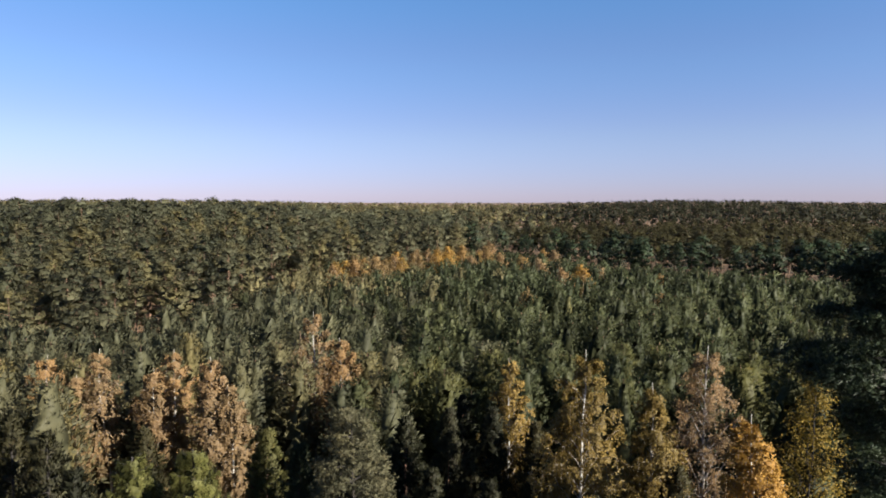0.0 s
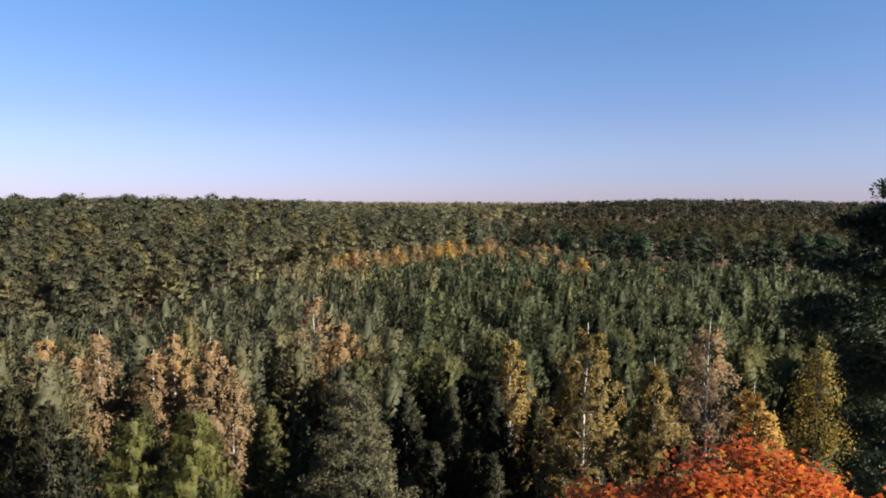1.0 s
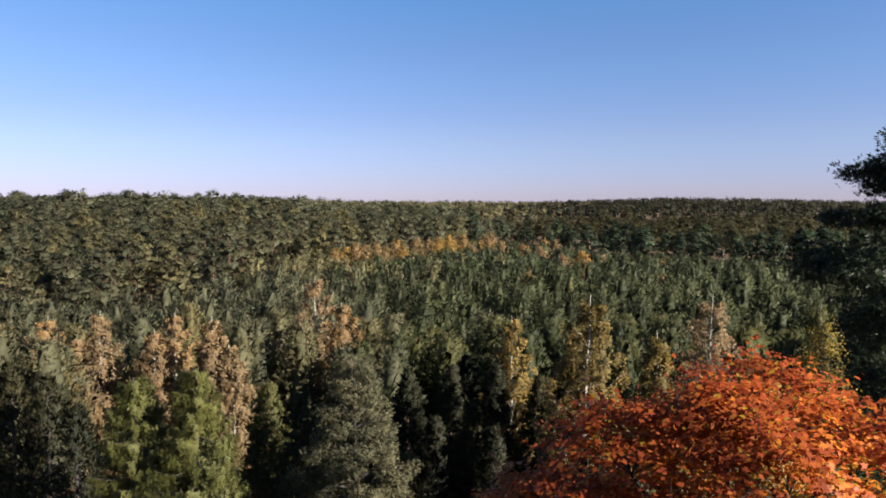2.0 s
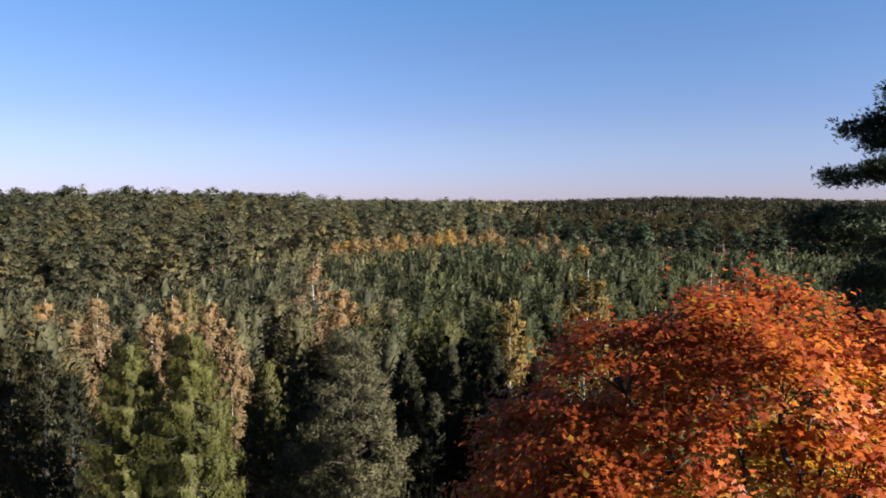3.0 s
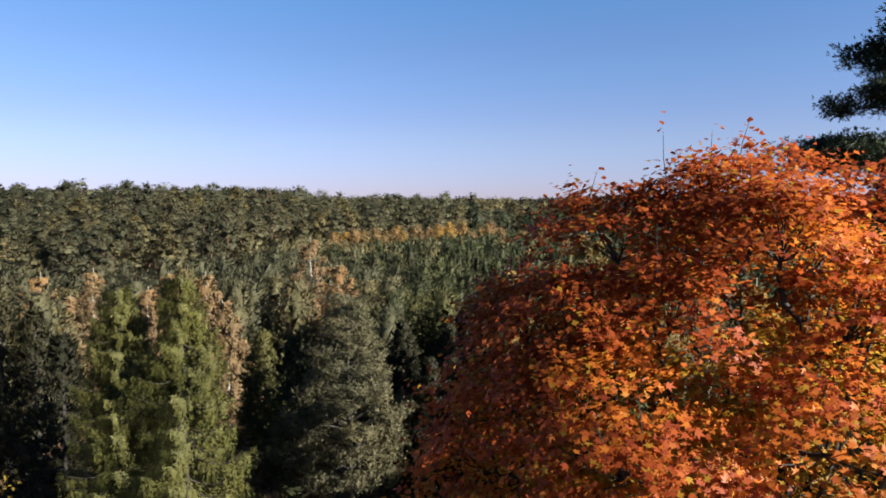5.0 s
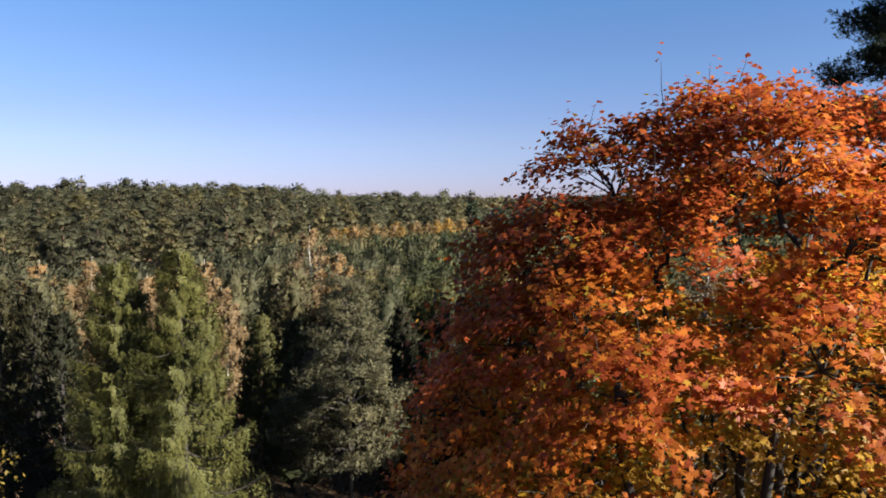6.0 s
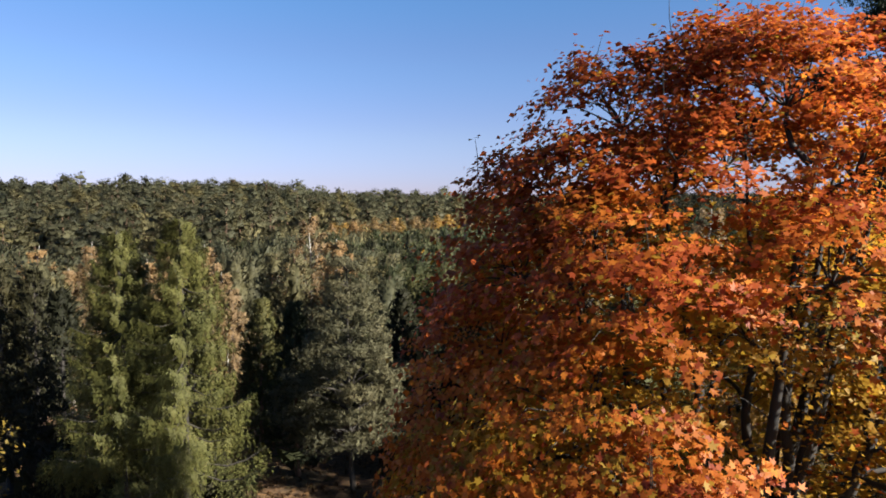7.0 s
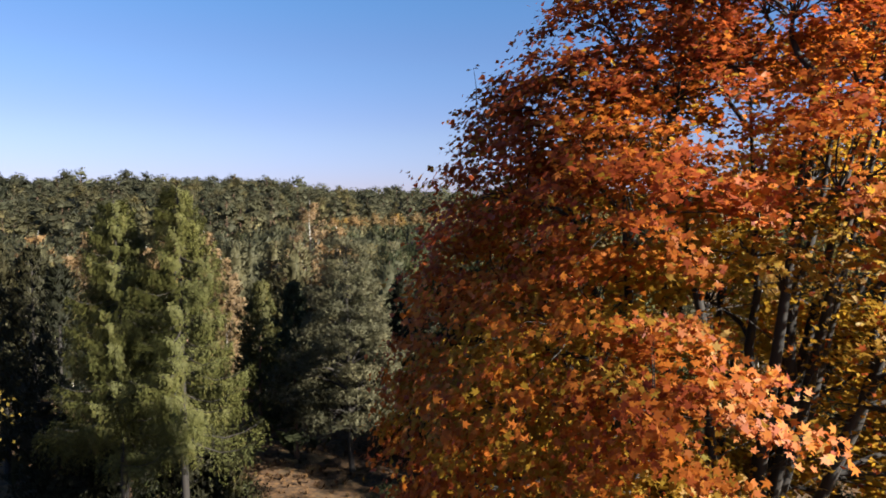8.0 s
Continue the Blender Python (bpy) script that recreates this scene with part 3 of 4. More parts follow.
def proto(geo, h):
    (wv, wf, _), (fv, ff, fn) = geo
    v, f = joined([(wv, wf), (fv, ff)])
    return v / h, f, np.concatenate([np.zeros(len(wf), int), np.ones(len(ff), int)]), np.concatenate([unit(wv * np.array([1, 1, 0]) + 1e-4), fn])


def stand(name, rng, protos, xs, ys, heights, bark, foliage, label):
    v, f, m, nr, tone = scatter(rng, protos, xs, ys, heights)
    return tagged(new(name, tri_mesh(name, v, f, [bark, foliage], m, normals=nr, tone=tone)), label, "forest", kind="stuff")


def plant(models, rng, xs, ys, heights, model_h):
    """Single trees: the models themselves take the first places, copies the rest."""
    for i, (x, y, h) in enumerate(zip(xs, ys, heights)):
        src = models[i % len(models)]
        s = h / model_h
        w = s * rng.uniform(0.88, 1.14)
        m = pose(x, y, float(ground_z(x, y)) - 0.08, 0, 0, rng.uniform(0, 360)) @ Matrix.Diagonal((w, w, s, 1))
        if i < len(models):
            src.matrix_basis = m
        else:
            src_scale = src.scale.copy()
            copy_thing(src, m @ Matrix.Diagonal((1 / src_scale[0], 1 / src_scale[1], 1 / src_scale[2], 1)))


HERO = []      # ground kept clear of planted trees: x, y, radius


def clear_of(xs, ys):
    ok = np.ones(len(xs), bool)
    for hx, hy, hr in HERO:
        ok &= (xs - hx) ** 2 + (ys - hy) ** 2 > hr * hr
    return ok


# ---- single trees at the forest edge ----
def build_maple():
    rng = np.random.default_rng(11)
    base = np.array([6.0, 13.6, 0.0])
    cen, axes = np.array([0.15, -0.9, 14.6]), np.array([7.15, 5.0, 9.1])
    top = new("maple_tree")
    top.matrix_basis = pose(*base)
    tagged(top, "large maple with red, orange and yellow autumn leaves", "tree")
    pts = np.array([(0, 0, -0.3), (0.05, 0, 1.5), (0.1, 0.05, 6), (0.05, 0.1, 10.5)])
    part("trunk", tri_mesh("trunk", *tube(pts, [0.5, 0.38, 0.33, 0.26], 12), [GREY_BARK], smooth=True), top)
    limbs = []
    for i in range(12):
        th, out = i * 2.4 + 0.4, 0.2 + 0.65 * ((i * 0.618) % 1.0)
        tip = cen + axes * np.array([math.cos(th) * out, math.sin(th) * out, 0.74 * math.sqrt(max(0.0, 1 - out * out))])
        start = pts[2] + (pts[3] - pts[2]) * ((i * 0.37) % 1.0)
        mid = start + (tip - start) * 0.45 + np.array([math.cos(th), math.sin(th), 0]) * 0.9 * out
        line = np.array([start, (start + mid) / 2 + rng.normal(size=3) * 0.2, mid, (mid + tip) / 2 + rng.normal(size=3) * 0.3, tip])
        limbs.append(line)
        part("limb", tri_mesh("limb", *tube(line, [0.18, 0.155, 0.12, 0.075, 0.02], 8), [GREY_BARK], smooth=True), top)
    # steep forks placed to fit the camera's view, bare between the low skirt and the dome
    forks = [[(-0.1, -0.2, 8.5), (-0.7, -1.1, 13.7), (-1.0, -1.2, 16.0), (-1.2, -1.2, 17.8), (-2.0, -1.5, 20.6)],
             [(0.1, -0.2, 9.5), (0.45, -0.8, 14.1), (0.05, -0.8, 15.5), (0.2, -0.8, 16.9), (-0.1, -0.8, 21.2)],
             [(0.1, -0.1, 9.0), (0.7, -1.4, 14.7), (0.5, -1.4, 16.5), (0.8, -1.4, 17.8), (1.3, -1.5, 21.2)],
             [(0.2, -0.1, 8.0), (0.7, -1.3, 11.8), (1.25, -2.0, 14.7), (1.8, -2.0, 16.0), (2.7, -2.2, 19.4)],
             [(0.2, 0.0, 9.0), (1.6, -1.0, 13.4), (2.0, -1.4, 15.2), (2.2, -1.3, 17.0), (3.4, -1.6, 20.0)],
             [(-0.1, -0.2, 8.8), (-1.1, -1.5, 13.5), (-1.8, -1.7, 14.6), (-2.5, -1.9, 15.7), (-3.6, -2.5, 17.6)]]
    for line in forks:
        line = np.array(line)
        limbs.append(line)
        fine = np.column_stack([np.interp(np.linspace(0, 4, 13), np.arange(5), line[:, c]) for c in range(3)])
        fine[1:-1] = (fine[:-2] + fine[1:-1] * 2 + fine[2:]) / 4 + rng.normal(size=(11, 3)) * 0.035
        part("limb", tri_mesh("limb", *tube(fine, np.interp(np.linspace(0, 1, 13), [0, 0.3, 0.7, 1], [0.14, 0.105, 0.08, 0.02]), 9), [GREY_BARK], smooth=True), top)
    limb_pts = np.concatenate([np.column_stack([np.interp(np.linspace(0.15, 1, 14), np.linspace(0, 1, 5), l[:, c]) for c in range(3)]) for l in limbs])
    # the crown is built of umbrella-shaped billows in tiers, each on its own fan of steep branches
    sticks = []
    n = 108
    k = np.arange(n) + 0.5
    cz = 1 - 1.62 * k / n
    th = k * 2.399963
    rr = np.sqrt(1 - cz ** 2)
    ball = np.column_stack([rr * np.cos(th), rr * np.sin(th), cz])
    ball = ball / (np.sum(np.abs(ball) ** 1.8, axis=1) ** (1 / 1.8))[:, None]
    shell = np.where(np.arange(n) % 6 == 5, rng.uniform(0.6, 0.76, n), rng.uniform(0.92, 1.03, n))
    tops = cen + axes * ball * shell[:, None]
    tops[:, 2] += np.where((tops[:, 0] > 2.0) & (tops[:, 2] > 18), 0.7, 0.0)
    tops[:, 0] += np.where(tops[:, 0] < -3.0, 0.13, 0.0) * np.clip(19.5 - tops[:, 2], 0, 6)
    # the low side towards the camera is thinned so that its limbs show from there
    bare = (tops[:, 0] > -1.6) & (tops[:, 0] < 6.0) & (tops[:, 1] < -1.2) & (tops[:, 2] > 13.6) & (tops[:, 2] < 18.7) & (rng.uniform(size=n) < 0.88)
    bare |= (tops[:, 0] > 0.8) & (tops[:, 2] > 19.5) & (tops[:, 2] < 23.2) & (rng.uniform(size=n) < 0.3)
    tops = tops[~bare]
    P, OUT, M, T = [], [], [], []
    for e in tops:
        outw = unit((e - cen) / axes)
        up = unit(outw * np.array([0.75, 0.75, 0.4]) + np.array([0, 0, 0.75]))
        a = unit(np.cross(up, np.array([0.3, 0.9, 0.1])))
        b = np.cross(up, a)
        size = rng.uniform(1.2, 1.95)
        deep = rng.uniform(0.5, 0.8)
        near = limb_pts[np.argmin(np.linalg.norm((limb_pts - e) + up * 1.9, axis=1))]
        fork = near + (e - up * 1.0 - near) * 0.75
        sticks.append(tube(bent(near, fork, 0.15, 4, 0.1, rng), [0.06, 0.05, 0.042, 0.034], 5))
        mood = rng.normal() * 0.2
        facing = e[1] < 3.0
        sprays = 32 if facing else 18
        for q in range(sprays):
            rho, phi = math.sqrt((q + rng.uniform(0, 1)) / sprays), q * 2.399963 + rng.normal() * 0.2
            r0 = size * rho * rng.uniform(0.85, 1.15)
            tip = e + a * r0 * math.cos(phi) + b * r0 * math.sin(phi) * 0.85 - up * deep * size * rho ** 2.2 + rng.normal(size=3) * 0.1
            if q % 3 == 0:
                twig = bent(fork, tip, 0.18 * rho, 5, 0.06, rng)
                sticks.append(tube(twig, [0.019, 0.015, 0.012, 0.008, 0.004], 4))
                c = 24 if facing else 14
                P.append(twig[rng.integers(2, 5, c)] + rng.normal(size=(c, 3)) * np.array([0.24, 0.24, 0.16]))
                OUT.append(np.tile(outw * 0.5, (c, 1)))
                M.append(np.tile(outw + up * 0.4, (c, 1)))
                T.append(np.full(c, mood - 0.2))
            slope = unit((tip - e) * np.array([1, 1, 0.3]) + up * 0.4 + 1e-3)
            tint = mood + rng.normal() * 0.12
            m = 58 if facing else 44
            run = slope - up * 0.55 * rho
            f = rng.uniform(-0.3, 0.35, m)[:, None]
            p = tip + run * f + rng.normal(size=(m, 3)) * np.array([0.17, 0.17, 0.08])
            P.append(p)
            OUT.append(np.tile(outw * 0.8 + slope * 0.35 + up * 0.1, (m, 1)))
            M.append(unit(p - e + up * size * 0.9) + outw * 0.5)
            T.append(np.full(m, tint) - 0.25 * (rng.uniform(size=m) < 0.15))
    # sparse leaves along the inner branches
    inside = limb_pts[rng.integers(0, len(limb_pts), 420)]
    inside = inside[inside[:, 2] > 12.0]
    for s in inside:
        t = s + rng.normal(size=3) * np.array([0.8, 0.8, 0.5])
        sticks.append(tube(bent(s, t, 0.1, 3), [0.014, 0.009, 0.004], 3))
        p = t + rng.normal(size=(16, 3)) * np.array([0.28, 0.28, 0.16])
        P.append(p)
        OUT.append(np.tile([0, 0, 0.8], (16, 1)))
        M.append(np.tile(unit(t - cen + np.array([0, 0, 2.0])), (16, 1)))
        T.append(np.full(16, -0.3))
    # bare sprigs above the dome
    for q in range(60):
        e = tops[rng.integers(0, 46)]
        s = e + rng.normal(size=3) * np.array([0.3, 0.3, 0.05]) - np.array([0, 0, 0.3])
        t = s + np.array([rng.normal() * 0.1, rng.normal() * 0.1, rng.uniform(0.5, 1.05)])
        sticks.append(tube(bent(s, t, 0, 3, 0.04, rng), [0.012, 0.009, 0.004], 3))
        c = int(rng.integers(3, 9))
        P.append(t + rng.normal(size=(c, 3)) * np.array([0.09, 0.09, 0.16]))
        OUT.append(np.tile(unit(t - cen), (c, 1)))
        M.append(np.tile(unit(t - cen), (c, 1)))
        T.append(np.full(c, 0.2))
    tagged(part("branchwork", tri_mesh("branchwork", *joined(sticks), [GREY_BARK], smooth=True), top, "thin dark twigs"), kind="stuff")
    P, OUT, M = np.concatenate(P), np.concatenate(OUT), np.concatenate(M)
    rel = (P - cen) / axes
    rad = np.sum(np.abs(rel) ** 2.5, axis=1) ** 0.4
    # the outside and the top turn red first, the inside and the low skirts stay yellow
    ripe = 0.1 - 0.7 * np.maximum(0, rel[:, 0] + 0.15) * (rel[:, 2] < 0.6) + 1.3 * (rad - 0.87) + 1.25 * (rel[:, 2] - 0.42) + 0.5 * np.maximum(0, rel[:, 2] - 0.72) - 0.45 * rel[:, 0] - 0.7 * np.maximum(0, rel[:, 1] + 0.1) + np.concatenate(T) + 0.1 * rng.normal(size=len(P)) + 0.15 * np.sin(P[:, 0] * 1.3 + P[:, 2] * 0.9) * np.cos(P[:, 1] * 1.1)
    kind = np.where(ripe > 0.26, 0, np.where(ripe > -0.24, 1, 2))
    swap = rng.uniform(size=len(P)) < 0.16
    kind = np.where(swap, rng.integers(0, 3, len(P)), kind)
    size = np.where(P[:, 1] < 1.5, 0.125, 0.145) * rng.uniform(0.6, 1.3, len(P))
    # the foremost leaves stand one by one, the rest make up the crown
    front = np.nonzero((P[:, 1] < -4.2) & (np.abs(P[:, 0] + 1.0) < 3.0) & (P[:, 2] > 13.5) & (P[:, 2] < 20.5))[0]
    front = front[:: max(1, len(front) // 280)][:290]
    rest = np.ones(len(P), bool)
    rest[front] = False
    V, F, N, K, n0 = [], [], [], [], 0
    for shape, k in ((JAGGED, rest & (P[:, 1] < -3.0)), (LOBED, rest & (P[:, 1] >= -3.0))):
        v, f, soft = leaves(rng, P[k], size[k], shape, OUT[k] * 1.5, mass=M[k], loose=0.6)
        V.append(v)
        F.append(f + n0)
        N.append(soft)
        K.append(np.repeat(kind[k], len(shape) - 2))
        n0 += len(v)
    crown = part("crown", tri_mesh("crown", np.concatenate(V), np.concatenate(F), [MAPLE_RED, MAPLE_ORANGE, MAPLE_YELLOW], np.concatenate(K), normals=np.concatenate(N)), top, "red, orange and yellow lobed leaves")
    tagged(crown, kind="stuff")
    single = []
    for mat in (MAPLE_RED, MAPLE_ORANGE, MAPLE_YELLOW):
        v, f, soft = leaves(np.random.default_rng(3), np.zeros((1, 3)), 1.0, JAGGED, np.array([[0, 0, 9.0]]), mass=np.array([[0, 0, 1.0]]))
        sv, sf = tube([(0, 0, -0.02), (0, 0, -0.25), (0.05, 0.02, -0.5)], [0.02, 0.016, 0.014], 3)
        soft = np.concatenate([soft, np.tile([0.0, 0, 1.0], (len(sv), 1))])
        single.append(tri_mesh("leaf", *joined([(v, f), (sv, sf)]), [mat], normals=soft))
    for q in front:
        ob = new("leaf", single[kind[q]])
        ob.parent = crown
        turn = Euler((rng.uniform(-1.2, 1.2), rng.uniform(-1.2, 1.2), rng.uniform(0, 6.28)))
        ob.matrix_basis = Matrix.LocRotScale(Vector(P[q]), turn, Vector((size[q],) * 3))
    return top


build_maple()
HERO.append((6.0, 13.6, 9.0))


def build_edge_trees():
    rng = np.random.default_rng(5)
    for x, y, h, r, turn in ((-11.4, 29.2, 20.0, 3.5, 0), (-14.6, 29.8, 19.4, 3.5, 140)):
        tree("larch", make_larch(rng, h, r, 108, 0.42 if turn == 0 else 0.43), GREY_BARK, LARCH, (x, y, -0.1), "tall conical larch with drooping yellow-green needle sprays", "tree", "larches at the forest edge", turn=turn, twig=GREY_BARK)
        HERO.append((x, y, 3.2))
    # Pines at x 7.2 and 5.0: unseen, added to shade the larches' feet.
    for x, y, h, r in ((-10.4, 46.8, 13.0, 2.6), (-13.0, 35.4, 8.4, 2.2), (-16.6, 34.6, 9.0, 2.4), (-12.7, 36.6, 6.5, 1.8), (7.2, 24.4, 17.0, 2.6), (5.0, 21.8, 16.0, 2.3), (-19.0, 32.5, 8.0, 2.2), (-21.5, 37.0, 15.2, 3.0), (-25.5, 41.0, 16.0, 3.2), (-29.5, 44.0, 16.0, 3.2), (-22.0, 47.0, 14.0, 3.0), (-17.0, 44.0, 13.0, 2.8), (-14.2, 51.0, 12.5, 2.8), (-17.5, 37.0, 10.5, 2.4), (-8.0, 55.0, 12.5, 2.8), (-3.0, 52.5, 13.0, 2.8), (0.5, 49.5, 13.0, 2.6), (3.2, 43.0, 11.8, 2.5), (2.0, 47.0, 12.0, 2.3), (7.0, 46.0, 12.6, 2.6), (8.0, 36.0, 8.5, 2.2), (9.5, 40.5, 12.0, 2.5), (-0.8, 45.0, 11.8, 2.3), (13.0, 37.0, 12.0, 2.5), (16.0, 44.0, 12.5, 2.6), (0.6, 55.0, 13.0, 2.3), (4.2, 54.0, 13.4, 2.4), (7.6, 52.0, 12.8, 2.4), (5.6, 59.5, 12.8, 2.4), (1.8, 59.8, 12.6, 2.4), (11.6, 52.6, 12.6, 2.4)):
        # Where shade lies, it is put into darker needles.
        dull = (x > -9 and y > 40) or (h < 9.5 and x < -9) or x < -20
        tree("pine", make_bushy_pine(rng, h, r, 90, 24, 4, 0.42, 0.2, low=0.07, full=0.75, sides=8, spray=0.1), GREY_BARK if x < -20 else PINE_BARK, PINE_SHADE_TONE if dull else PINE_YOUNG, (x, y, -0.1), "bushy pine with ascending shoots, its needles darkened as shade" if dull else "bushy dark green pine with ascending shoots", "tree", "bushy pines at the forest edge", twig=GREY_BARK)
        HERO.append((x, y, r))
    whorls = [(z, 0.5 + 4.7 * min(1.0, (1 - z / 16.4) / 0.6) ** 1.2 * (1.0 if z > 7 else 0.72), 4 if z > 12 else 6) for z in np.arange(4.2, 15.9, 0.95)]
    tree("pine", make_layered_pine(rng, 16.2, whorls, 0.17, 24, 0.25, 0.22, 0.14, 0.2), GREY_BARK, PINE_FRONT, (-6.0, 44.4, -0.1), "broad grey-green pine with open whorled branches", "tree", twig=GREY_BARK)
    HERO.append((-6.0, 44.4, 4.2))
    tree("tall_pine", make_layered_pine(rng, 29.2, ((29.0, 0.9, 4), (28.4, 2.0, 6), (27.6, 2.1, 6), (26.5, 2.9, 7), (24.9, 4.0, 8), (24.2, 3.5, 6), (22.5, 2.2, 6), (20.6, 2.0, 5), (18.5, 2.0, 5), (16.0, 1.9, 4)), uneven=0.08, puff=0.13), PINE_BARK, PINE_DARK, (17.4, 23.6, -0.1), "tall dark pine with layered branches", "tree", twig=GREY_BARK)
    HERO.append((17.4, 23.6, 5.0))
    # Mostly out of view, added at the right to shade the trees on their left.
    for x, y, h in ((21.3, 28.5, 19.0), (33.0, 46.0, 24.0), (36.0, 53.0, 24.0)):
        boughs = [(h - 0.3 - 1.25 * q, 0.9 + 2.6 * min(1.0, q / 4.0), 5) for q in range(11)]
        tree("tall_pine", make_layered_pine(rng, h, boughs, 0.26, 20, 0.28), PINE_BARK, PINE_DARK, (x, y, -0.1), "tall dark pine added at the right for its shade", "tree", twig=GREY_BARK)
        HERO.append((x, y, 3.5))
    birches = ((9.4, 42.6, 21.4, 2.6, BIRCH_OLIVE, "olive and tan", 1.3), (14.7, 44.8, 18.4, 1.7, BIRCH_OLIVE, "olive and yellow", 1.0),
               (19.0, 46.6, 20.8, 2.6, BIRCH_TAN, "thinning tan", 0.6), (17.9, 37.3, 18.9, 1.9, BIRCH_ORANGE, "orange", 1.1),
               (-14.1, 70.0, 19.3, 2.8, BIRCH_TAN, "thinning tan", 0.7), (-11.4, 69.0, 16.6, 2.3, BIRCH_TAN, "rusty tan", 1.0), (5.9, 57.0, 17.3, 1.6, BIRCH_OLIVE, "dull olive", 0.8),
               (-38.2, 62.0, 16.3, 1.9, BIRCH_TAN, "rusty tan", 1.0), (-35.7, 63.0, 14.0, 1.7, BIRCH_TAN, "rusty tan", 1.0), (-33.2, 64.0, 16.6, 1.9, BIRCH_TAN, "thinning tan", 0.7),
               (-27.9, 62.0, 15.0, 1.6, BIRCH_TAN, "rusty tan", 1.0), (-27.1, 65.0, 16.2, 2.0, BIRCH_TAN, "thinning tan", 0.7), (-21.3, 60.0, 16.6, 2.0, BIRCH_TAN, "rusty tan", 1.0), (-19.9, 60.0, 14.0, 1.6, BIRCH_TAN, "rusty tan", 1.0))
    for x, y, h, r, mat, tone, leafy in birches:
        near = y < 56
        tree("birch", make_birch(rng, h, r * 1.4, 52 if near else 40, 19, int((38 if near else 32) * leafy), 0.16 if near else 0.2), BIRCH_BARK, mat, (x, y, -0.1), f"white-stemmed birch with {tone} autumn leaves", "tree", "birches at the forest edge", twig=BIRCH_TWIG)
        HERO.append((x, y, 1.6))
    x, y = 24.9, 42.3
    tree("broadleaf_tree", make_broadleaf(rng, 19.5, 2.4, 64, 190, 0.17, low=0.12, peak=0.5), GREY_BARK, YELLOW_GREEN, (x, y, -0.1), "broad tree with yellow-green leaves", "tree", twig=GREY_BARK)
    HERO.append((x, y, 2.2))
    tree("broadleaf_tree", make_broadleaf(rng, 13.5, 2.4, 50, 180, 0.2, low=0.1, peak=0.5), GREY_BARK, YELLOW_GREEN, (-21.4, 27.5, -0.1), "small tree with yellow-green leaves", "tree", twig=GREY_BARK)


build_edge_trees()


def build_undergrowth():
    """Bushes under the larches, dead bracken and dull scrub over the clearing."""
    rng = np.random.default_rng(8)
    bushes = [tree("bush", make_broadleaf(rng, 3.0, 1.5, 26, 90, 0.16, low=0.08, peak=0.5, r0=0.04, sides=4), GREY_BARK, SCRUB, (0, 0, 0), "low dull green bush on the forest floor", "bush", "bushes under the larches") for _ in range(3)]
    spots = [(-10.2, 33.0, 1.3), (-12.0, 34.6, 1.8), (-14.0, 33.6, 3.2), (-13.0, 37.0, 3.6), (-16.2, 35.2, 3.4), (-18.4, 33.4, 3.0), (-10.8, 37.4, 2.4), (-15.0, 39.6, 3.6), (-19.6, 37.0, 3.6), (-17.0, 42.0, 3.0),
             (-9.6, 29.8, 1.2), (-13.8, 29.4, 2.8), (-17.6, 30.0, 3.0), (-20.0, 30.4, 3.2), (-3.4, 37.6, 1.8), (-1.0, 38.8, 2.2), (-15.6, 47.0, 2.0), (-2.6, 47.6, 2.2), (-11.6, 35.6, 1.6), (-4.2, 49.4, 2.4)]
    plant(bushes, rng, [p[0] for p in spots], [p[1] for p in spots], [p[2] for p in spots], 3.0)
    for name, mat, count, size, label in (("dead_bracken", BRACKEN, 5200, 0.42, "brown dead bracken and grass on the forest floor"), ("scrub", SCRUB, 1500, 0.34, "dull green grass tufts on the forest floor")):
        x, y = rng.uniform(-34, 22, count * 2), rng.uniform(20, 62, count * 2)
        patch = np.array([noise.noise(Vector((a * 0.22, b * 0.22, 0.3 if mat is SCRUB else 7.1))) for a, b in zip(x, y)])
        k = np.argsort(-(patch + 0.25 * rng.normal(size=len(x))))[:count]
        p = np.column_stack([x[k], y[k], ground_z(x[k], y[k]) - 0.02])
        d = np.column_stack([rng.normal(0, 0.5, count), rng.normal(0, 0.5, count), np.ones(count)])
        v, f, n = tufts(rng, p, d, size * rng.uniform(0.5, 1.2, count), 5, 0.5, 0.2, d)
        tagged(new(name, tri_mesh(name, v, f, [mat], normals=n)), label, "undergrowth", kind="stuff")


build_undergrowth()


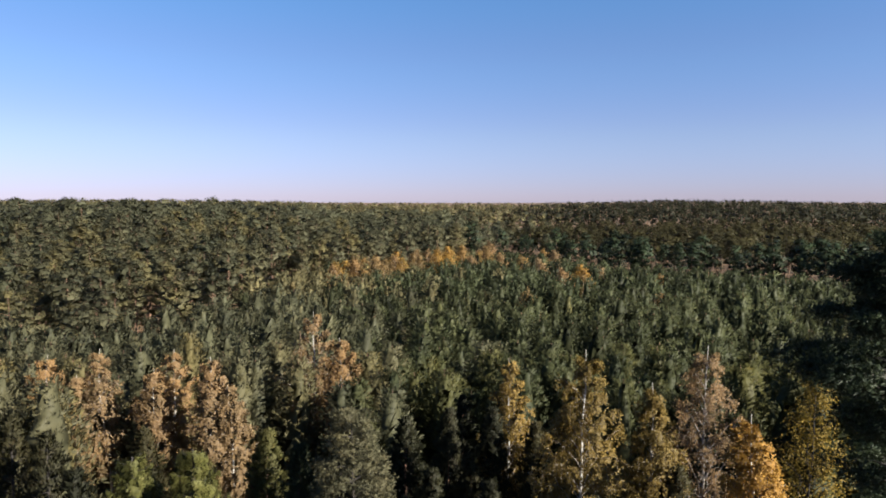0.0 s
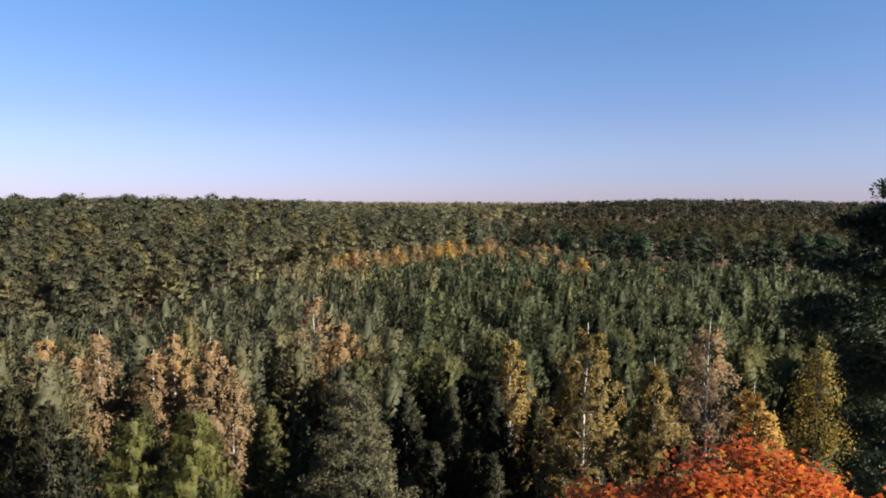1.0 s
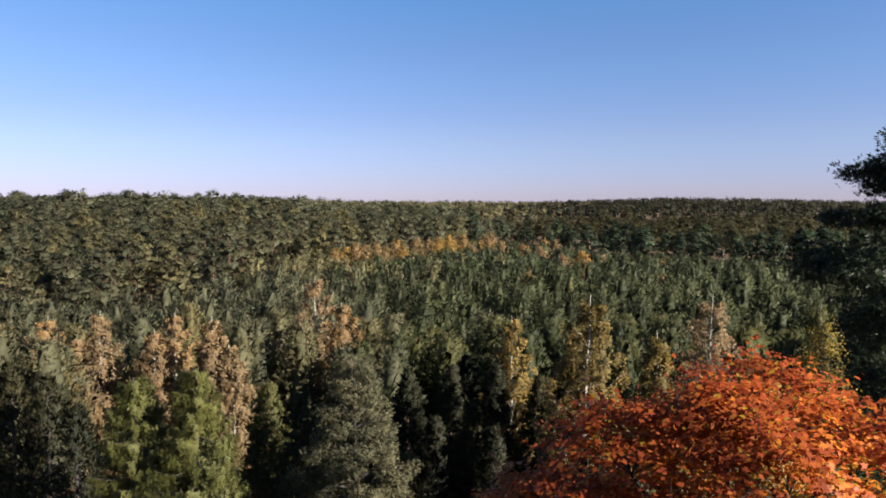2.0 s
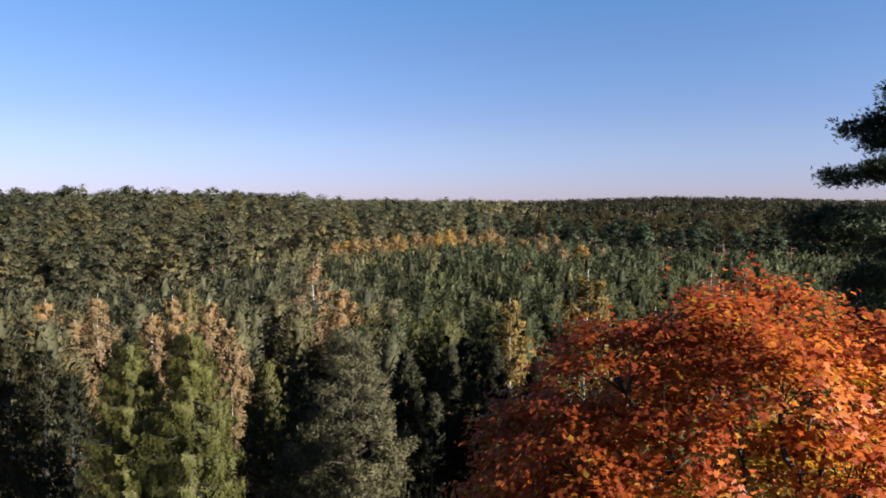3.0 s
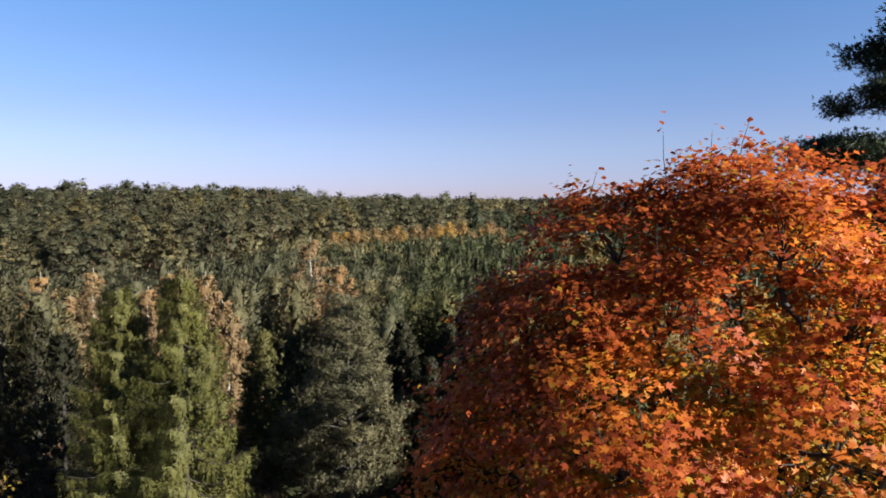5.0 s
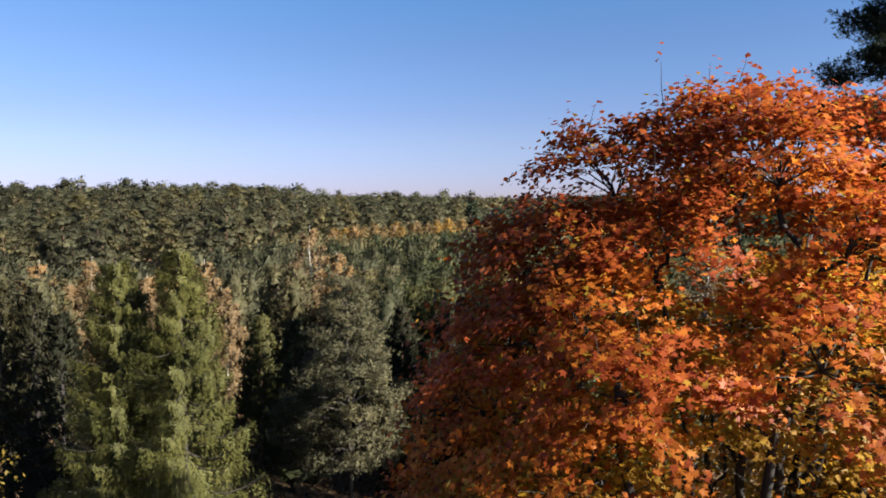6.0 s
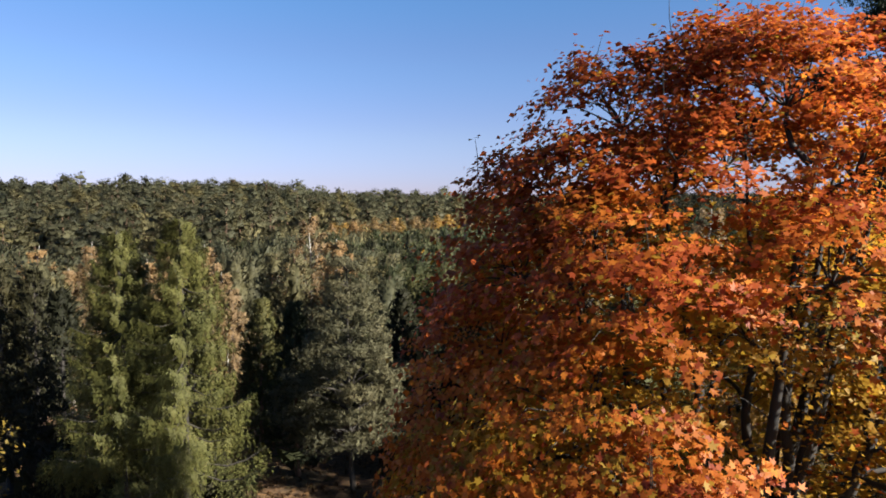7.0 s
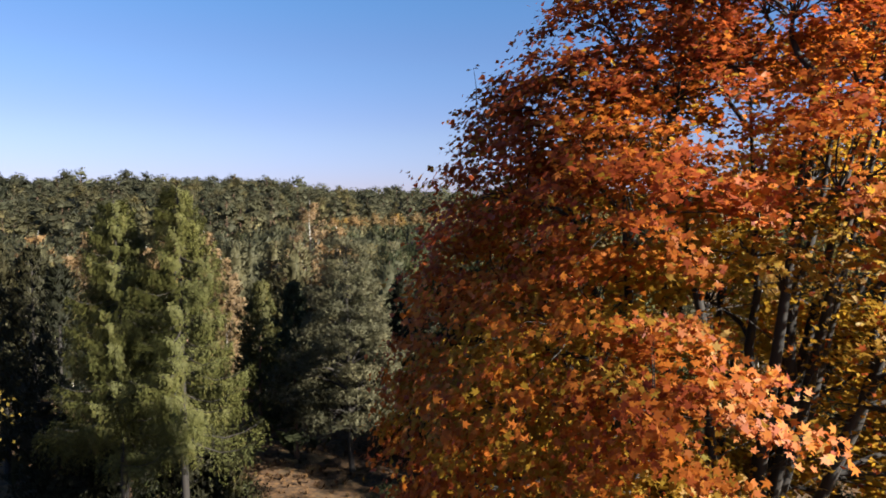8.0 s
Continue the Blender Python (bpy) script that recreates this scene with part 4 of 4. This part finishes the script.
# ---- the young pine stand ----
def build_young_stand():
    rng = np.random.default_rng(21)
    # golden trees along the back of the stand
    strip = [(-34, 176), (-31, 190), (-28, 181), (-26, 171), (-24, 196), (-20, 204), (-21, 186), (-15, 212), (-12, 200), (-8, 220), (-4, 209), (2, 226), (-1, 236), (8, 234), (13, 252), (-17, 193), (-6, 229), (5, 217),
             (-29, 199), (-11, 226), (-32, 183), (-24, 182), (-18, 198), (-14, 206), (-9, 211), (-3, 219), (1, 231), (-22, 191), (-27, 190), (-33, 170), (-7, 204), (10, 242)]
    spots = [(x + 5.0, y) for x, y in strip] + [(20, 215), (26, 200), (33, 190), (38, 180), (24, 208), (30, 196), (15, 222), (42, 178), (12, 228), (36, 232), (41, 236), (34, 158), (31, 166), (37, 170), (17, 128), (43, 133), (55, 165)]
    HERO.extend((x, y, 3.2) for x, y in spots)
    xs, ys = grid(rng, -150, 260, 40, 330, 3.75)
    old = inside_edge(xs, ys, OLD_EDGE)
    young = inside_edge(xs, ys, YOUNG_EDGE)
    keep = (old < np.where(xs > 15, -9, 0)) & (young > 0) & in_sight(xs, ys) & clear_of(xs, ys)
    xs, ys = xs[keep], ys[keep]
    hs = np.interp(ys, [45, 90, 180, 260], [13.8, 12.2, 11.2, 10.0]) * rng.uniform(0.8, 1.17, len(xs))
    hs = hs * np.where((xs > 12) & (inside_edge(xs, ys, OLD_EDGE) > -42), 0.74, 1.0)
    order = np.argsort(ys)
    xs, ys, hs = xs[order], ys[order], hs[order]
    n = 300
    # Left-hand trees take the lighter needles, standing in for their frontal sunlight.
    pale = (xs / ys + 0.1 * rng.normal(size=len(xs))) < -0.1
    first = np.arange(len(xs)) < n
    for mat, which, words in ((PINE_YOUNG, ~pale, "young green pine in a dense stand"), (PINE_SUNLIT, pale, "young pine in a dense stand, needles lightened as if front-lit")):
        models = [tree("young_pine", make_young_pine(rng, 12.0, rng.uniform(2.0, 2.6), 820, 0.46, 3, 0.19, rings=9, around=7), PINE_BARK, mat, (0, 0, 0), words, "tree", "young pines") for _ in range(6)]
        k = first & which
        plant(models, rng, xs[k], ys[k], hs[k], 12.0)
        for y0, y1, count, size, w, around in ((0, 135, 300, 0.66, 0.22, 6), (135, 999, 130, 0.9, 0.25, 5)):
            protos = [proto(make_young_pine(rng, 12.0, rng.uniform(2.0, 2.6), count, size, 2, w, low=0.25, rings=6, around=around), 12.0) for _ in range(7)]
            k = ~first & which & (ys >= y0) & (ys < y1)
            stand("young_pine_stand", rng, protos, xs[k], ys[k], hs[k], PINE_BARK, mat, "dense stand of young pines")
    golden = [tree("golden_tree", make_broadleaf(rng, 10.5, 2.5, 36, 80, 0.32, low=0.1, peak=0.3, sides=4), BIRCH_BARK, mat, (0, 0, 0), "small tree in golden autumn leaf", "tree", "golden trees in the young stand") for mat in (BIRCH_ORANGE, GOLDEN, BIRCH_TAN, GOLDEN, BIRCH_TAN)]
    plant(golden, rng, [p[0] for p in spots], [p[1] for p in spots], [rng.uniform(12.0, 15.0) if i < len(strip) else rng.uniform(11.5, 13.5) for i in range(len(spots))], 10.5)


build_young_stand()


# ---- the old pine forest and the distance ----
def build_old_forest():
    rng = np.random.default_rng(31)
    xs, ys = grid(rng, -330, 330, 60, 430, 7.8)
    keep = (inside_edge(xs, ys, OLD_EDGE) > 0) & in_sight(xs, ys, 10) & clear_of(xs, ys)
    xs, ys = xs[keep], ys[keep]
    hs = np.where(xs / ys > 0.05, 15.5, np.interp(np.hypot(xs, ys), [80, 160, 330], [15.5, 17.5, 21.0])) * rng.uniform(0.78, 1.13, len(xs))
    hs = hs * np.where((rng.uniform(size=len(xs)) < 0.14) & (ys > 220), 1.13, 1.0)
    # The right-hand trees get darker needles in place of their backlit sides.
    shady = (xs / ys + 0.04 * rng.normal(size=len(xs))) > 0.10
    order = np.argsort(np.hypot(xs, ys) + 60 * shady)
    xs, ys, hs, shady = xs[order], ys[order], hs[order], shady[order]
    n = 300
    models = [tree("old_pine", make_old_pine(rng, 20.0, rng.uniform(3.9, 4.9), 22, 34, 2, 0.55, 0.27, low=0.36, shape=COARSE, clump=1.1), PINE_BARK, PINE_OLD, (0, 0, 0), "old pine with a rounded olive-green crown", "tree", "old pines") for _ in range(7)]
    first = np.arange(len(xs))[~shady][:n]
    rest = np.ones(len(xs), bool)
    rest[first] = False
    plant(models, rng, xs[first], ys[first], hs[first], 20.0)
    protos = [proto(make_old_pine(rng, 20.0, rng.uniform(3.9, 4.9), 17, 18, 2, 0.7, 0.28, low=0.38, shape=COARSE, sticks_too=False, clump=1.25), 20.0) for _ in range(7)]
    light = [proto(make_old_pine(rng, 20.0, rng.uniform(3.9, 4.9), 15, 14, 2, 0.9, 0.3, low=0.42, shape=COARSE, sticks_too=False, clump=1.45, pairs=False), 20.0) for _ in range(7)]
    for mat, which, kinds, label in ((PINE_OLD, rest & ~shady, protos, "old pine forest with rounded olive-green crowns"), (PINE_SHADE_TONE, rest & shady, protos, "old conifer forest darkened in colour as if backlit")):
        if mat is PINE_SHADE_TONE:
            # The edge's shadow is put into still darker needles.
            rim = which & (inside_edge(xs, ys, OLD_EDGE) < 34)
            stand("dark_forest_edge", rng, protos, xs[rim], ys[rim], hs[rim] * 1.1, PINE_BARK, PINE_DARK, "conifer edge with shade put into its dark needles")
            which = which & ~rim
        deep = which & (np.hypot(xs, ys) > (250 if mat is PINE_SHADE_TONE else 200))
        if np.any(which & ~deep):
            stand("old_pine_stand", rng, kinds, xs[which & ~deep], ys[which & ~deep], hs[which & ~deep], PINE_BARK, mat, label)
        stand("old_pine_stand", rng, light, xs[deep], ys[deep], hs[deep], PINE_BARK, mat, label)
    protos = [proto(make_old_pine(rng, 20.0, 4.6, 4, 5, 2, 1.6, 0.28, low=0.66, shape=COARSE, sticks_too=False, clump=1.9, pairs=False), 20.0) for _ in range(7)]
    X, Y = [], []
    for y0, y1, gap in ((430, 620, 9.4), (620, 900, 14.5), (900, 1500, 25.0)):
        x, y = grid(rng, -0.75 * y1, 0.75 * y1, y0, y1, gap)
        k = np.abs(x) < 0.71 * y + 10
        X.append(x[k])
        Y.append(y[k])
    X, Y = np.concatenate(X), np.concatenate(Y)
    # Far trees on the right are darkened likewise, as if backlit.
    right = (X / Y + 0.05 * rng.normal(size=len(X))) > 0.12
    for mat, which in ((PINE_OLD, ~right), (PINE_SHADE_TONE, right)):
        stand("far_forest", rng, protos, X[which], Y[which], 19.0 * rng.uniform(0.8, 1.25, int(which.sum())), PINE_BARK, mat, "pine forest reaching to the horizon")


build_old_forest()
